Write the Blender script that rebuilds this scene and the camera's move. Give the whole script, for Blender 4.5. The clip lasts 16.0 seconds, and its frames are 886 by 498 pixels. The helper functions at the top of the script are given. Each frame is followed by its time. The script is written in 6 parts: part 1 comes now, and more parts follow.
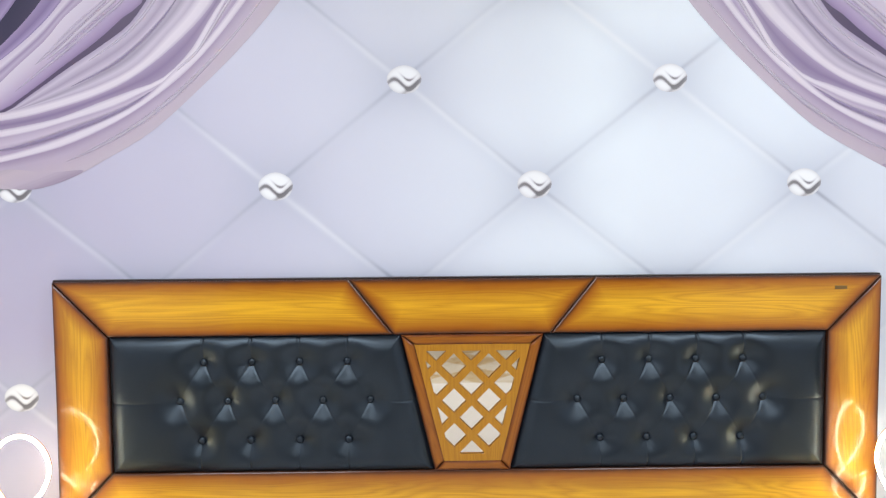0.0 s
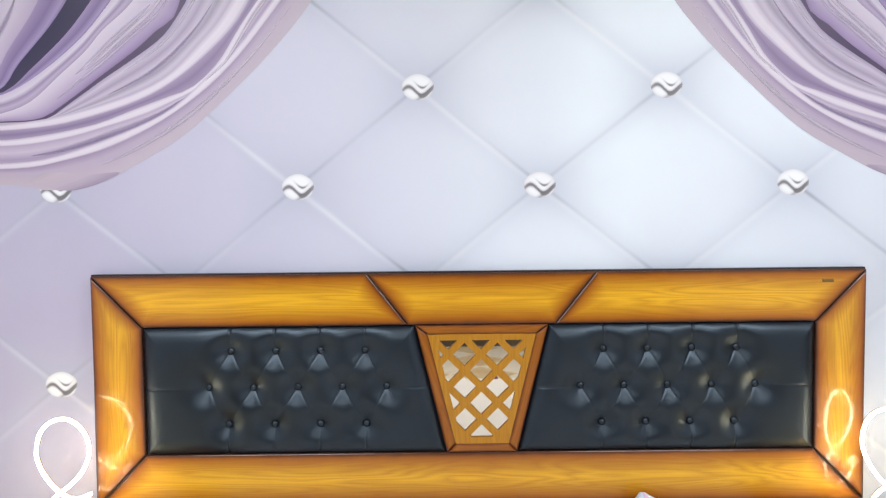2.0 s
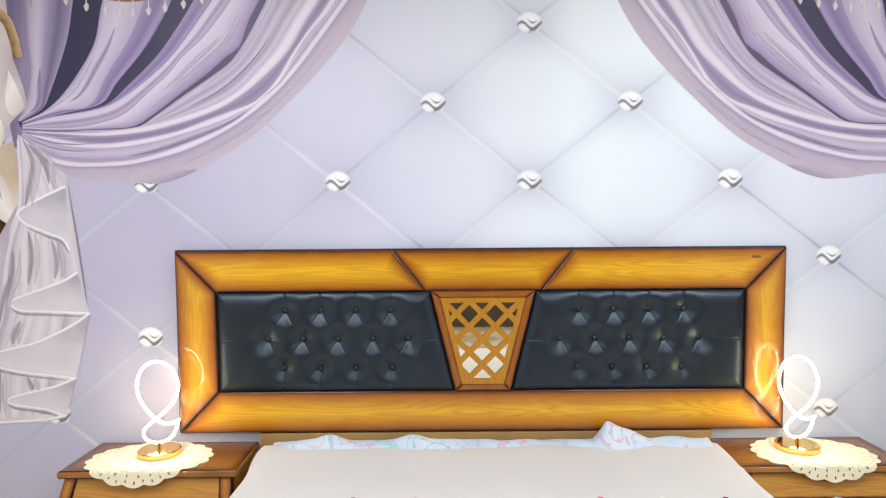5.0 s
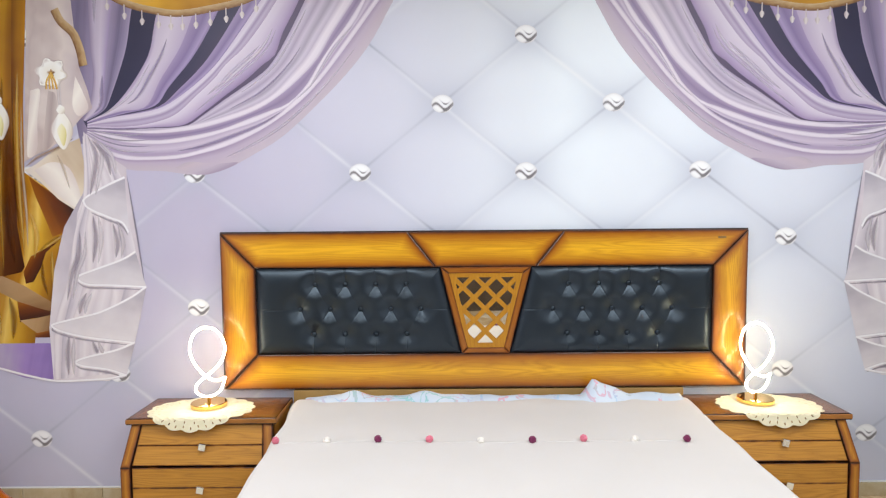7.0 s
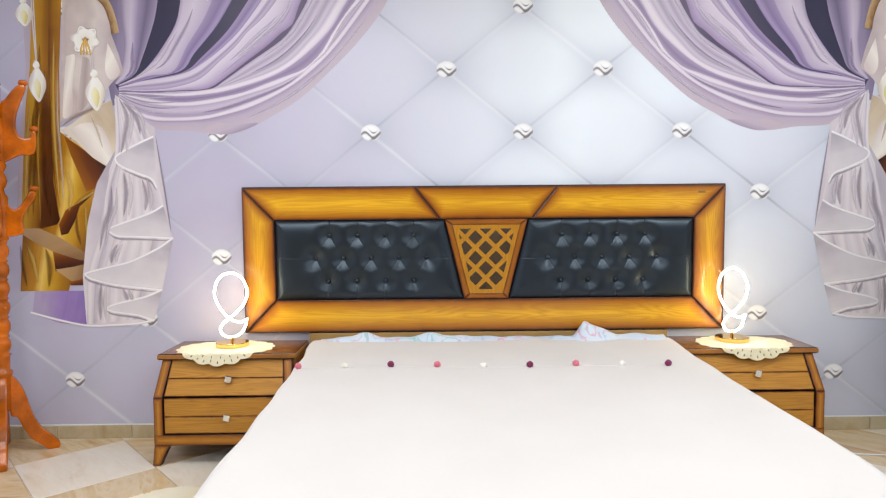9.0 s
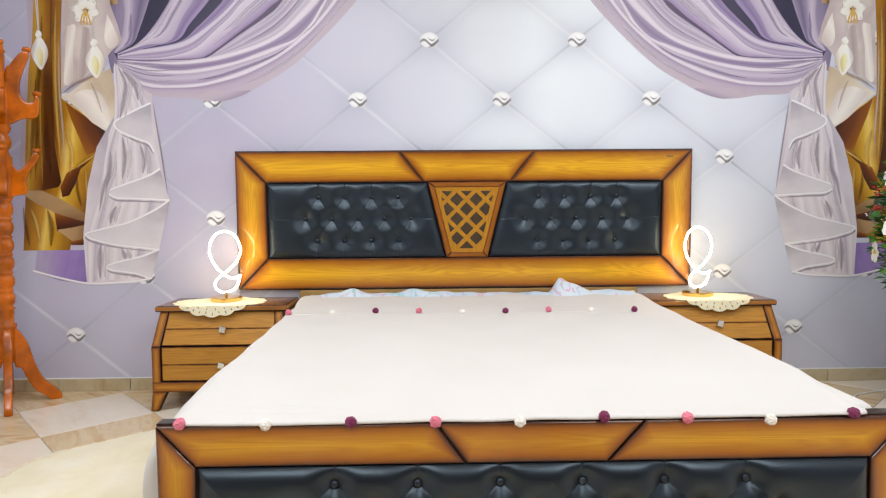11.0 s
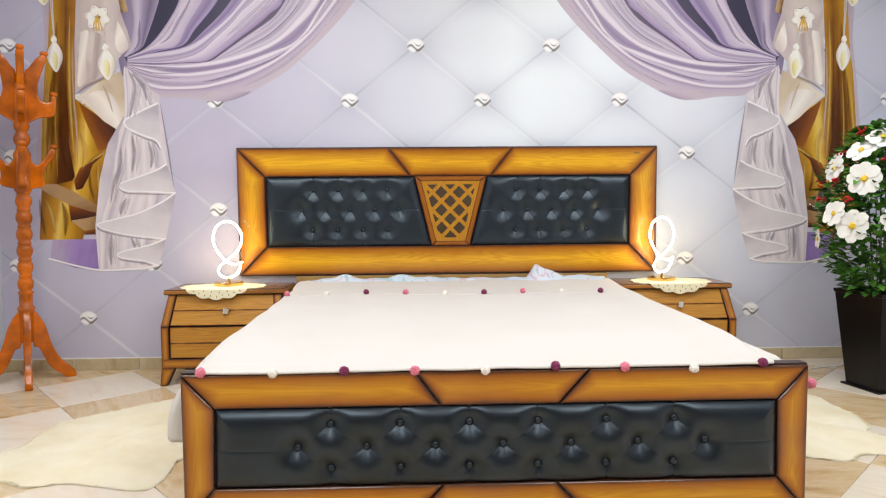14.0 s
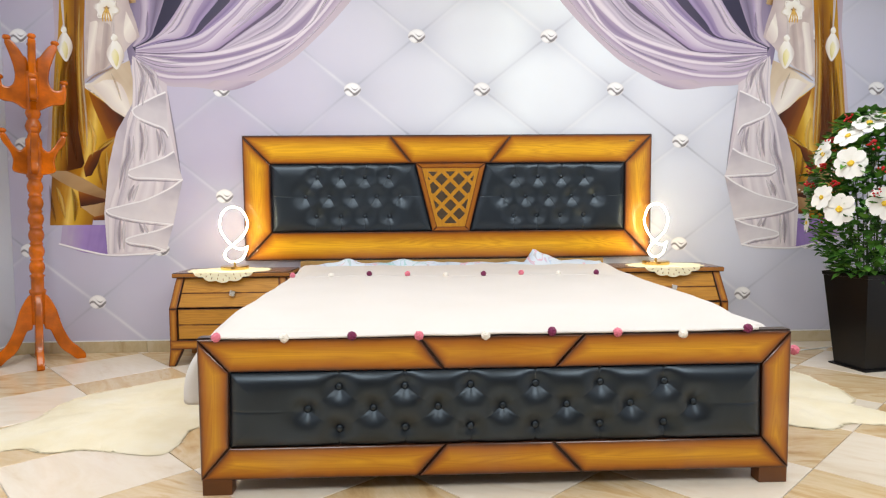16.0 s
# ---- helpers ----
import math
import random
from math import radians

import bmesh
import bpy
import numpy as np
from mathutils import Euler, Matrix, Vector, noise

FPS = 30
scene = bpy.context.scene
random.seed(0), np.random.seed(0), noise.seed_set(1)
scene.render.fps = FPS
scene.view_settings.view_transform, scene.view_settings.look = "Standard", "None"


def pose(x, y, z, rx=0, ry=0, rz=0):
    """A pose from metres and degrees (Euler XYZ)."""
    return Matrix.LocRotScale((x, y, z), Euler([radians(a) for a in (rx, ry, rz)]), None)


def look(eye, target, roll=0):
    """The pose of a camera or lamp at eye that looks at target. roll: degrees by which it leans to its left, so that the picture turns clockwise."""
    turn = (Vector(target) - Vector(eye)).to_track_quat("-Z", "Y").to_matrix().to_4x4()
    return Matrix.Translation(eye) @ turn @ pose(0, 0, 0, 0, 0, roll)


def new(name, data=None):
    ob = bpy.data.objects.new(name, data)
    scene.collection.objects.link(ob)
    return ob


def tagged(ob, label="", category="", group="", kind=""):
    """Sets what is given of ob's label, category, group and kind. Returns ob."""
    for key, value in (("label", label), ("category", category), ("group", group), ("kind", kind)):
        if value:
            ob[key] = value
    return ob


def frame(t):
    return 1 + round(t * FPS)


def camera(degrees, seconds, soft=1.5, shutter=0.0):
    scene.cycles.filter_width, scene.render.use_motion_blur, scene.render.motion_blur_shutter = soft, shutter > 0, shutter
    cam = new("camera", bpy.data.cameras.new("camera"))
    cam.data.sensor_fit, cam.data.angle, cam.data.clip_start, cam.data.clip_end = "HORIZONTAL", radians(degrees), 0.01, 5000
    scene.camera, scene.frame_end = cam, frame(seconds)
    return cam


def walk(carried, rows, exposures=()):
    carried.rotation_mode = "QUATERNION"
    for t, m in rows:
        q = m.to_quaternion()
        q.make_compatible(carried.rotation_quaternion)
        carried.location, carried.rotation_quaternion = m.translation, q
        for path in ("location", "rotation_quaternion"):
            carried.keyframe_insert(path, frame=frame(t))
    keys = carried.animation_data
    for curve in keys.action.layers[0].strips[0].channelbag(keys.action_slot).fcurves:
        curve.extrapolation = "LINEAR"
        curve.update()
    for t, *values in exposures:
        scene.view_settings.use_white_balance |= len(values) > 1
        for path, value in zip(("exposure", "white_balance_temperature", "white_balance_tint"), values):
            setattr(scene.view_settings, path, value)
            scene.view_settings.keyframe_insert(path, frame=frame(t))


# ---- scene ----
cam = camera(69.9, 16.0, soft=1.2)
PATH = [
    (0, (-0.101, -2.075, 1.572), (-0.083, -0.076, 1.498), -0.5),
    (0.5, (-0.108, -2.077, 1.569), (-0.098, -0.079, 1.502), -0.5),
    (1, (-0.118, -2.096, 1.552), (-0.114, -0.097, 1.494), -0.6),
    (1.5, (-0.124, -2.148, 1.55), (-0.122, -0.149, 1.493), -0.6),
    (2, (-0.125, -2.219, 1.55), (-0.122, -0.22, 1.489), -0.6),
    (2.5, (-0.115, -2.307, 1.541), (-0.114, -0.308, 1.481), -0.5),
    (3, (-0.118, -2.398, 1.537), (-0.113, -0.399, 1.473), -0.5),
    (3.5, (-0.112, -2.487, 1.532), (-0.11, -0.488, 1.466), -0.4),
    (4, (-0.131, -2.586, 1.532), (-0.124, -0.587, 1.459), -0.4),
    (6.5, (-0.188, -3.14, 1.538), (-0.195, -1.144, 1.417), -0.5),
    (7, (-0.197, -3.242, 1.512), (-0.203, -1.246, 1.388), -0.5),
    (7.5, (-0.216, -3.328, 1.454), (-0.216, -1.332, 1.337), -0.4),
    (8, (-0.227, -3.405, 1.394), (-0.229, -1.408, 1.277), -0.5),
    (8.5, (-0.249, -3.481, 1.337), (-0.235, -1.485, 1.217), -0.3),
    (9, (-0.261, -3.546, 1.271), (-0.244, -1.55, 1.149), -0.5),
    (11.5, (-0.198, -3.818, 1.042), (-0.152, -1.822, 0.914), -0.5),
    (12, (-0.188, -3.877, 1.035), (-0.138, -1.882, 0.905), -0.6),
    (12.5, (-0.172, -3.933, 1.027), (-0.121, -1.938, 0.901), -0.7),
    (13, (-0.168, -3.984, 1.021), (-0.112, -1.988, 0.897), -0.5),
    (13.5, (-0.168, -4.035, 1.02), (-0.11, -2.04, 0.894), -0.6),
    (14, (-0.173, -4.089, 1.014), (-0.109, -2.094, 0.887), -0.5),
    (14.5, (-0.179, -4.138, 0.997), (-0.113, -2.143, 0.87), -0.4),
    (15, (-0.189, -4.172, 0.978), (-0.121, -2.178, 0.85), -0.5),
    (15.5, (-0.192, -4.19, 0.952), (-0.124, -2.196, 0.825), -0.5),
    (16, (-0.192, -4.203, 0.932), (-0.122, -2.209, 0.802), -0.5),
]
walk(cam, [(t, look(eye, target, roll)) for t, eye, target, roll in PATH],
     exposures=[(0.0, -0.10, 6150, 10), (4.0, -0.04, 6300, 10), (9.0, -0.07, 6400, 10), (11.5, -0.14, 6580, 10), (16.0, -0.02, 6740, 10)])

# ---- light ----
world = bpy.data.worlds.new("world")
world.use_nodes = True
world.node_tree.nodes["Background"].inputs[0].default_value = (0.9, 0.95, 1.0, 1)
world.node_tree.nodes["Background"].inputs[1].default_value = 0.3
scene.world = world
scene.view_settings.exposure = 0.0
ROOM_L, ROOM_R, ROOM_B, ROOM_H = -2.84, 2.96, -6.2, 3.0
AXIS = 0.057                                    # the mural's middle


def ceiling_lamp(x, y, sx, sy, watts, colour):
    d = bpy.data.lights.new("ceiling_lamp_light", "AREA")
    d.shape, d.size, d.size_y, d.energy, d.color = "RECTANGLE", sx, sy, watts, colour
    o = new("ceiling_lamp_light", d)
    o.matrix_basis = pose(x, y, ROOM_H - 0.07)


LAMPS = [(-1.3, -1.65), (1.45, -1.65), (-1.2, -4.3), (1.35, -4.3)]
for lx, ly in LAMPS:
    ceiling_lamp(lx, ly, 1.3, 1.3, 40 if ly > -3 else 54, (0.93, 0.97, 1.0))


# ---- node helpers ----
def material(name):
    m = bpy.data.materials.new(name)
    m.use_nodes = True
    nt = m.node_tree
    return m, nt, nt.nodes["Principled BSDF"]


def node(nt, kind, ins=None, **props):
    n = nt.nodes.new(kind)
    for k, v in props.items():
        setattr(n, k, v)
    for k, v in (ins or {}).items():
        if isinstance(v, bpy.types.NodeSocket):
            nt.links.new(v, n.inputs[k])
        else:
            n.inputs[k].default_value = v
    return n


def mth(nt, op, a, b=None, c=None):
    ins = {0: a}
    if b is not None:
        ins[1] = b
    if c is not None:
        ins[2] = c
    return node(nt, "ShaderNodeMath", ins, operation=op).outputs[0]


def ramp(nt, fac, stops, interp="LINEAR"):
    n = node(nt, "ShaderNodeValToRGB", {0: fac})
    cr = n.color_ramp
    cr.interpolation = interp
    while len(cr.elements) < len(stops):
        cr.elements.new(0.5)
    for e, (p, col) in zip(cr.elements, stops):
        e.position = p
        e.color = (*col, 1) if len(col) == 3 else col
    return n.outputs[0]


def mix(nt, fac, a, b, blend="MIX"):
    n = node(nt, "ShaderNodeMix", data_type="RGBA", blend_type=blend)
    for k, v in ((0, fac), (6, a), (7, b)):
        if isinstance(v, bpy.types.NodeSocket):
            nt.links.new(v, n.inputs[k])
        else:
            n.inputs[k].default_value = (*v, 1) if isinstance(v, tuple) and len(v) == 3 else v
    return n.outputs[2]


def coords(nt, kind="Object", uv="", scale=(1, 1, 1), loc=(0, 0, 0), rot=(0, 0, 0)):
    src = node(nt, "ShaderNodeUVMap", uv_map=uv).outputs[0] if uv else node(nt, "ShaderNodeTexCoord").outputs[kind]
    return node(nt, "ShaderNodeMapping", {0: src, 1: loc, 2: rot, 3: scale}).outputs[0]


def noise_tex(nt, vec, scale, detail=3.0, rough=0.5, distort=0.0):
    return node(nt, "ShaderNodeTexNoise", {"Vector": vec, "Scale": scale, "Detail": detail, "Roughness": rough, "Distortion": distort}).outputs[0]


def bump(nt, bsdf, height, strength=0.2, dist=0.002):
    b = node(nt, "ShaderNodeBump", {"Strength": strength, "Distance": dist, "Height": height})
    nt.links.new(b.outputs[0], bsdf.inputs["Normal"])


def plain(name, col, rough=0.5, metal=0.0, var=0.12, scale=8.0, bump_s=0.1, coat=0.0, spec=0.5):
    m, nt, b = material(name)
    v = coords(nt)
    n1, n2 = noise_tex(nt, v, scale), noise_tex(nt, v, scale * 9, 4)
    dark = tuple(c * (1 - var) for c in col)
    light = tuple(min(1, c * (1 + var)) for c in col)
    c1 = ramp(nt, n1, [(0.3, dark), (0.7, light)])
    nt.links.new(mix(nt, mth(nt, "MULTIPLY", n2, var), c1, dark), b.inputs["Base Color"])
    b.inputs["Roughness"].default_value, b.inputs["Metallic"].default_value = rough, metal
    b.inputs["Coat Weight"].default_value, b.inputs["Specular IOR Level"].default_value = coat, spec
    b.inputs["Coat Roughness"].default_value = 0.08
    if bump_s:
        bump(nt, b, n2, bump_s, 0.001)
    return m


def wood(name, light, dark, burn, rough=0.3, grain=1.0, edge_w=0.05, burn_amt=1.0, coat=0.4):
    """Stained oak: long grain with cathedral figure, darker burnished edges from the stain gun."""
    m, nt, b = material(name)
    g = coords(nt, uv="grain", scale=(1.0, 12.0, 1.0))
    shift = node(nt, "ShaderNodeObjectInfo").outputs["Random"]
    sh = node(nt, "ShaderNodeCombineXYZ", {0: mth(nt, "MULTIPLY", shift, 7.0), 1: mth(nt, "MULTIPLY", shift, 13.0)}).outputs[0]
    g = node(nt, "ShaderNodeVectorMath", {0: g, 1: sh}, operation="ADD").outputs[0]
    field = noise_tex(nt, g, 1.1, 2, 0.4, 0.3)
    rings = mth(nt, "PINGPONG", mth(nt, "MULTIPLY", field, 34.0), 1.0)
    streak = noise_tex(nt, node(nt, "ShaderNodeMapping", {0: g, 3: (1.6, 7.0, 1.0)}).outputs[0], 2.2, 4, 0.6)
    g2 = node(nt, "ShaderNodeMapping", {0: g, 3: (2.2, 30.0, 1.0)}).outputs[0]
    pores = noise_tex(nt, g2, 2.4, 4, 0.65)
    fig = mth(nt, "ADD", mth(nt, "MULTIPLY", rings, 0.20), mth(nt, "ADD", mth(nt, "MULTIPLY", streak, 0.28), mth(nt, "MULTIPLY", pores, 0.62)))
    c = ramp(nt, fig, [(0.41, light), (0.59, tuple((a * 1.3 + d * 0.7) / 2 for a, d in zip(light, dark))), (0.80, dark)])
    big = noise_tex(nt, g, 0.6, 2)
    c = mix(nt, mth(nt, "MULTIPLY", big, 0.35), c, tuple(x * 0.72 for x in light))
    sep = node(nt, "ShaderNodeSeparateXYZ", {0: node(nt, "ShaderNodeUVMap", uv_map="edge").outputs[0]})
    wob = mth(nt, "MULTIPLY_ADD", noise_tex(nt, coords(nt), 14.0, 3), 0.008, -0.004)
    d = mth(nt, "ADD", mth(nt, "MINIMUM", sep.outputs[0], sep.outputs[1]), wob)
    k = node(nt, "ShaderNodeMapRange", {0: d, 1: 0.0, 2: edge_w, 3: burn_amt, 4: 0.0}, interpolation_type="SMOOTHSTEP").outputs[0]
    c = mix(nt, mth(nt, "POWER", k, 1.1), c, tuple(x * f for x, f in zip(dark, (0.70, 0.48, 0.4))))
    c = mix(nt, mth(nt, "POWER", k, 24.0), c, burn)
    nt.links.new(c, b.inputs["Base Color"])
    b.inputs["Roughness"].default_value = rough
    b.inputs["Coat Weight"].default_value, b.inputs["Coat Roughness"].default_value = coat, 0.11
    b.inputs["Specular IOR Level"].default_value = 0.35
    bump(nt, b, mth(nt, "ADD", pores, mth(nt, "MULTIPLY", rings, 0.3)), 0.18, 0.001)
    return m


# ---- materials ----
OAK = wood("honey_oak", (0.93, 0.500, 0.020), (0.50, 0.190, 0.006), (0.060, 0.016, 0.005), 0.33, edge_w=0.115, coat=0.50)
OAK_SIDE = wood("honey_oak_stile", (0.86, 0.455, 0.016), (0.48, 0.180, 0.006), (0.060, 0.016, 0.005), 0.32, edge_w=0.10, coat=0.75)
WALNUT = wood("brown_oak", (0.58, 0.255, 0.026), (0.32, 0.115, 0.010), (0.024, 0.007, 0.003), 0.38, edge_w=0.03, coat=0.12)
DRAWER = wood("brown_oak_drawer", (0.58, 0.27, 0.036), (0.27, 0.105, 0.012), (0.030, 0.009, 0.003), 0.38, edge_w=0.008, coat=0.12)
WALNUT_TOP = wood("dark_brown_oak", (0.26, 0.10, 0.024), (0.15, 0.052, 0.013), (0.016, 0.005, 0.003), 0.26, edge_w=0.05, coat=0.4)
MOULD = wood("reddish_moulding_oak", (0.38, 0.125, 0.010), (0.20, 0.058, 0.006), (0.03, 0.008, 0.004), 0.33, edge_w=0.016, coat=0.15)
PLATE = wood("lattice_oak", (0.54, 0.245, 0.016), (0.36, 0.135, 0.008), (0.06, 0.02, 0.006), 0.38, edge_w=0.012, burn_amt=0.6, coat=0.1)
RACK = plain("varnished_orange_wood", (0.54, 0.120, 0.0005), 0.26, var=0.5, scale=9, bump_s=0.08, coat=0.45, spec=0.25)
OAK_PLAIN = plain("brown_oak_solid", (0.36, 0.135, 0.018), 0.38, var=0.3, scale=6, coat=0.1)
DARK_OAK = plain("dark_oak_foot", (0.13, 0.042, 0.010), 0.38, var=0.3, scale=6, coat=0.1)
DARK_EDGE = plain("dark_stained_edge", (0.02, 0.008, 0.005), 0.35, coat=0.3)
TAN_BOARD = plain("tan_plywood", (0.42, 0.25, 0.08), 0.5, var=0.2, scale=3)
STEEL = plain("brushed_steel", (0.75, 0.76, 0.78), 0.18, 1.0, var=0.05)
GOLD = plain("polished_gold", (0.95, 0.62, 0.20), 0.12, 1.0, var=0.04, bump_s=0)
BRONZE = plain("tarnished_brass", (0.30, 0.19, 0.07), 0.4, 0.8)
MIRROR = plain("mirror_glass", (0.80, 0.74, 0.64), 0.02, 1.0, var=0.0, bump_s=0)
BLACK = plain("black_planter", (0.005, 0.0045, 0.005), 0.3, spec=0.3, var=0.2, scale=4, bump_s=0.05)
SOIL = plain("planter_soil", (0.03, 0.02, 0.012), 0.9, var=0.4, scale=30, bump_s=0.6)
WHITE_PAINT = plain("white_ceiling_paint", (0.82, 0.82, 0.80), 0.8, var=0.03, scale=2, bump_s=0.05)
SIDE_PAINT = plain("pale_blue_grey_paint", (0.60, 0.63, 0.70), 0.7, var=0.04, scale=2, bump_s=0.05)
BACK_PAINT = plain("brown_wall_paint", (0.07, 0.047, 0.03), 0.7, var=0.1, scale=2, bump_s=0.05)
CABLE = plain("white_cable_plastic", (0.8, 0.8, 0.78), 0.4)
GROUT = plain("pale_grout", (0.84, 0.80, 0.74), 0.8, var=0.08, scale=12)


def leather():
    m, nt, b = material("black_leather")
    v = coords(nt)
    vor = node(nt, "ShaderNodeTexVoronoi", {"Vector": v, "Scale": 420.0}).outputs[0]
    n = noise_tex(nt, v, 6.0, 3)
    nt.links.new(ramp(nt, n, [(0.3, (0.006, 0.008, 0.012)), (0.75, (0.010, 0.013, 0.019))]), b.inputs["Base Color"])
    nt.links.new(mth(nt, "MULTIPLY_ADD", n, 0.08, 0.31), b.inputs["Roughness"])
    b.inputs["Specular IOR Level"].default_value = 0.70
    b.inputs["Specular Tint"].default_value = (0.70, 0.86, 1.0, 1.0)
    bump(nt, b, mth(nt, "ADD", vor, mth(nt, "MULTIPLY", noise_tex(nt, v, 60, 3), 0.8)), 0.12, 0.0008)
    return m


LEATHER = leather()


def fabric(name, col, col2, scale=3.0, weave=700.0, rough=0.85):
    m, nt, b = material(name)
    v = coords(nt)
    n = noise_tex(nt, v, scale, 4)
    w = noise_tex(nt, v, weave, 1)
    nt.links.new(mix(nt, mth(nt, "MULTIPLY", w, 0.15), ramp(nt, n, [(0.3, col), (0.7, col2)]), tuple(c * 0.8 for c in col)), b.inputs["Base Color"])
    b.inputs["Roughness"].default_value, b.inputs["Sheen Weight"].default_value = rough, 0.15
    bump(nt, b, mth(nt, "ADD", mth(nt, "MULTIPLY", n, 2.0), w), 0.15, 0.002)
    return m


SPREAD = fabric("blush_white_bedspread", (0.665, 0.63, 0.60), (0.695, 0.66, 0.635))
CREAM_LACE = fabric("cream_crochet", (0.80, 0.72, 0.48), (0.86, 0.79, 0.58), 20)
POM_W, POM_P, POM_D = (fabric("pompom_" + n, c, tuple(x * 1.25 for x in c), 60, 300) for n, c in
                       (("cream", (0.78, 0.74, 0.68)), ("pink", (0.66, 0.17, 0.24)), ("plum", (0.16, 0.012, 0.065))))


def sheet_print():
    m, nt, b = material("white_printed_sheet")
    v = coords(nt)
    n = noise_tex(nt, v, 9.0, 3, 0.5, 1.2)
    lines = mth(nt, "LESS_THAN", mth(nt, "ABSOLUTE", mth(nt, "SUBTRACT", n, 0.5)), 0.028)
    tint = ramp(nt, noise_tex(nt, v, 5.0, 2), [(0.4, (0.35, 0.55, 0.75)), (0.5, (0.75, 0.35, 0.45)), (0.6, (0.25, 0.55, 0.55))])
    base = ramp(nt, noise_tex(nt, v, 3.0), [(0.3, (0.46, 0.57, 0.72)), (0.7, (0.70, 0.75, 0.82))])
    nt.links.new(mix(nt, mth(nt, "MULTIPLY", lines, 0.75), base, tint), b.inputs["Base Color"])
    b.inputs["Roughness"].default_value = 0.85
    return m


SHEET = sheet_print()


def fleece():
    m, nt, b = material("cream_sheepskin")
    v = coords(nt)
    n = noise_tex(nt, v, 5.0, 4)
    f = noise_tex(nt, v, 90.0, 4, 0.7)
    c = ramp(nt, n, [(0.3, (0.76, 0.67, 0.45)), (0.55, (0.84, 0.77, 0.58)), (0.75, (0.87, 0.82, 0.68))])
    nt.links.new(mix(nt, mth(nt, "MULTIPLY", f, 0.18), c, (0.72, 0.63, 0.43)), b.inputs["Base Color"])
    b.inputs["Roughness"].default_value, b.inputs["Sheen Weight"].default_value = 0.95, 0.4
    bump(nt, b, f, 0.3, 0.006)
    return m


FLEECE = fleece()


def marble(name, base, vein, pale):
    m, nt, b = material(name)
    rnd = node(nt, "ShaderNodeObjectInfo").outputs["Random"]
    off = node(nt, "ShaderNodeCombineXYZ", {0: mth(nt, "MULTIPLY", rnd, 31.0), 1: mth(nt, "MULTIPLY", rnd, 17.0)}).outputs[0]
    turn = mth(nt, "MULTIPLY", mth(nt, "FLOOR", mth(nt, "MULTIPLY", rnd, 3.99)), 0.35)
    v = node(nt, "ShaderNodeVectorMath", {0: node(nt, "ShaderNodeTexCoord").outputs["Object"], 1: off}, operation="ADD").outputs[0]
    vr = node(nt, "ShaderNodeVectorRotate", {"Vector": v, "Angle": turn}, rotation_type="Z_AXIS").outputs[0]
    vs = node(nt, "ShaderNodeMapping", {0: vr, 3: (1.0, 3.6, 1.0)}).outputs[0]
    n = noise_tex(nt, vs, 1.7, 6, 0.6, 1.1)
    fine = noise_tex(nt, vs, 9.0, 5, 0.65)
    c = ramp(nt, mth(nt, "ADD", mth(nt, "MULTIPLY", n, 0.8), mth(nt, "MULTIPLY", fine, 0.2)),
             [(0.28, vein), (0.42, base), (0.56, pale), (0.63, base), (0.78, vein)])
    nt.links.new(c, b.inputs["Base Color"])
    nt.links.new(mth(nt, "MULTIPLY_ADD", fine, 0.1, 0.14), b.inputs["Roughness"])
    return m


TILE_CREAM = marble("cream_marble_tile", (0.78, 0.68, 0.55), (0.68, 0.55, 0.40), (0.82, 0.74, 0.63))
TILE_TAN = marble("tan_marble_tile", (0.60, 0.42, 0.22), (0.40, 0.24, 0.10), (0.70, 0.56, 0.37))
SKIRT = marble("tan_skirting_tile", (0.50, 0.40, 0.24), (0.40, 0.29, 0.15), (0.58, 0.49, 0.33))


# ---- mesh helpers ----
def mesh_object(name, verts, faces, mat, parent=None, label="", uvs=None, smooth=False):
    me = bpy.data.meshes.new(name)
    me.from_pydata([tuple(v) for v in verts], [], faces)
    for key, vals in (uvs or {}).items():
        lay = me.uv_layers.new(name=key)
        idx = np.empty(len(me.loops), dtype=np.int32)
        me.loops.foreach_get("vertex_index", idx)
        lay.data.foreach_set("uv", np.asarray(vals, dtype=np.float32)[idx].ravel())
    me.materials.append(mat)
    if smooth:
        me.polygons.foreach_set("use_smooth", [True] * len(me.polygons))
    me.update()
    ob = new(name, me)
    return adopt(ob, parent, label)


def adopt(ob, parent, label=""):
    if parent is not None:
        ob.parent = parent
        if parent.type == "EMPTY":
            ob.matrix_parent_inverse = parent.matrix_basis.inverted()
    if label:
        ob["label"] = label
    return ob


def part(name, bm, mat, parent=None, label="", smooth=False):
    me = bpy.data.meshes.new(name)
    bmesh.ops.recalc_face_normals(bm, faces=bm.faces)
    bm.to_mesh(me)
    bm.free()
    me.materials.append(mat)
    if smooth:
        me.polygons.foreach_set("use_smooth", [True] * len(me.polygons))
    return adopt(new(name, me), parent, label)


def empty(name, x, y, z, label, category, group="", kind=""):
    e = new(name)
    e.empty_display_size = 0.1
    e.matrix_basis = pose(x, y, z)
    return tagged(e, label, category, group, kind)


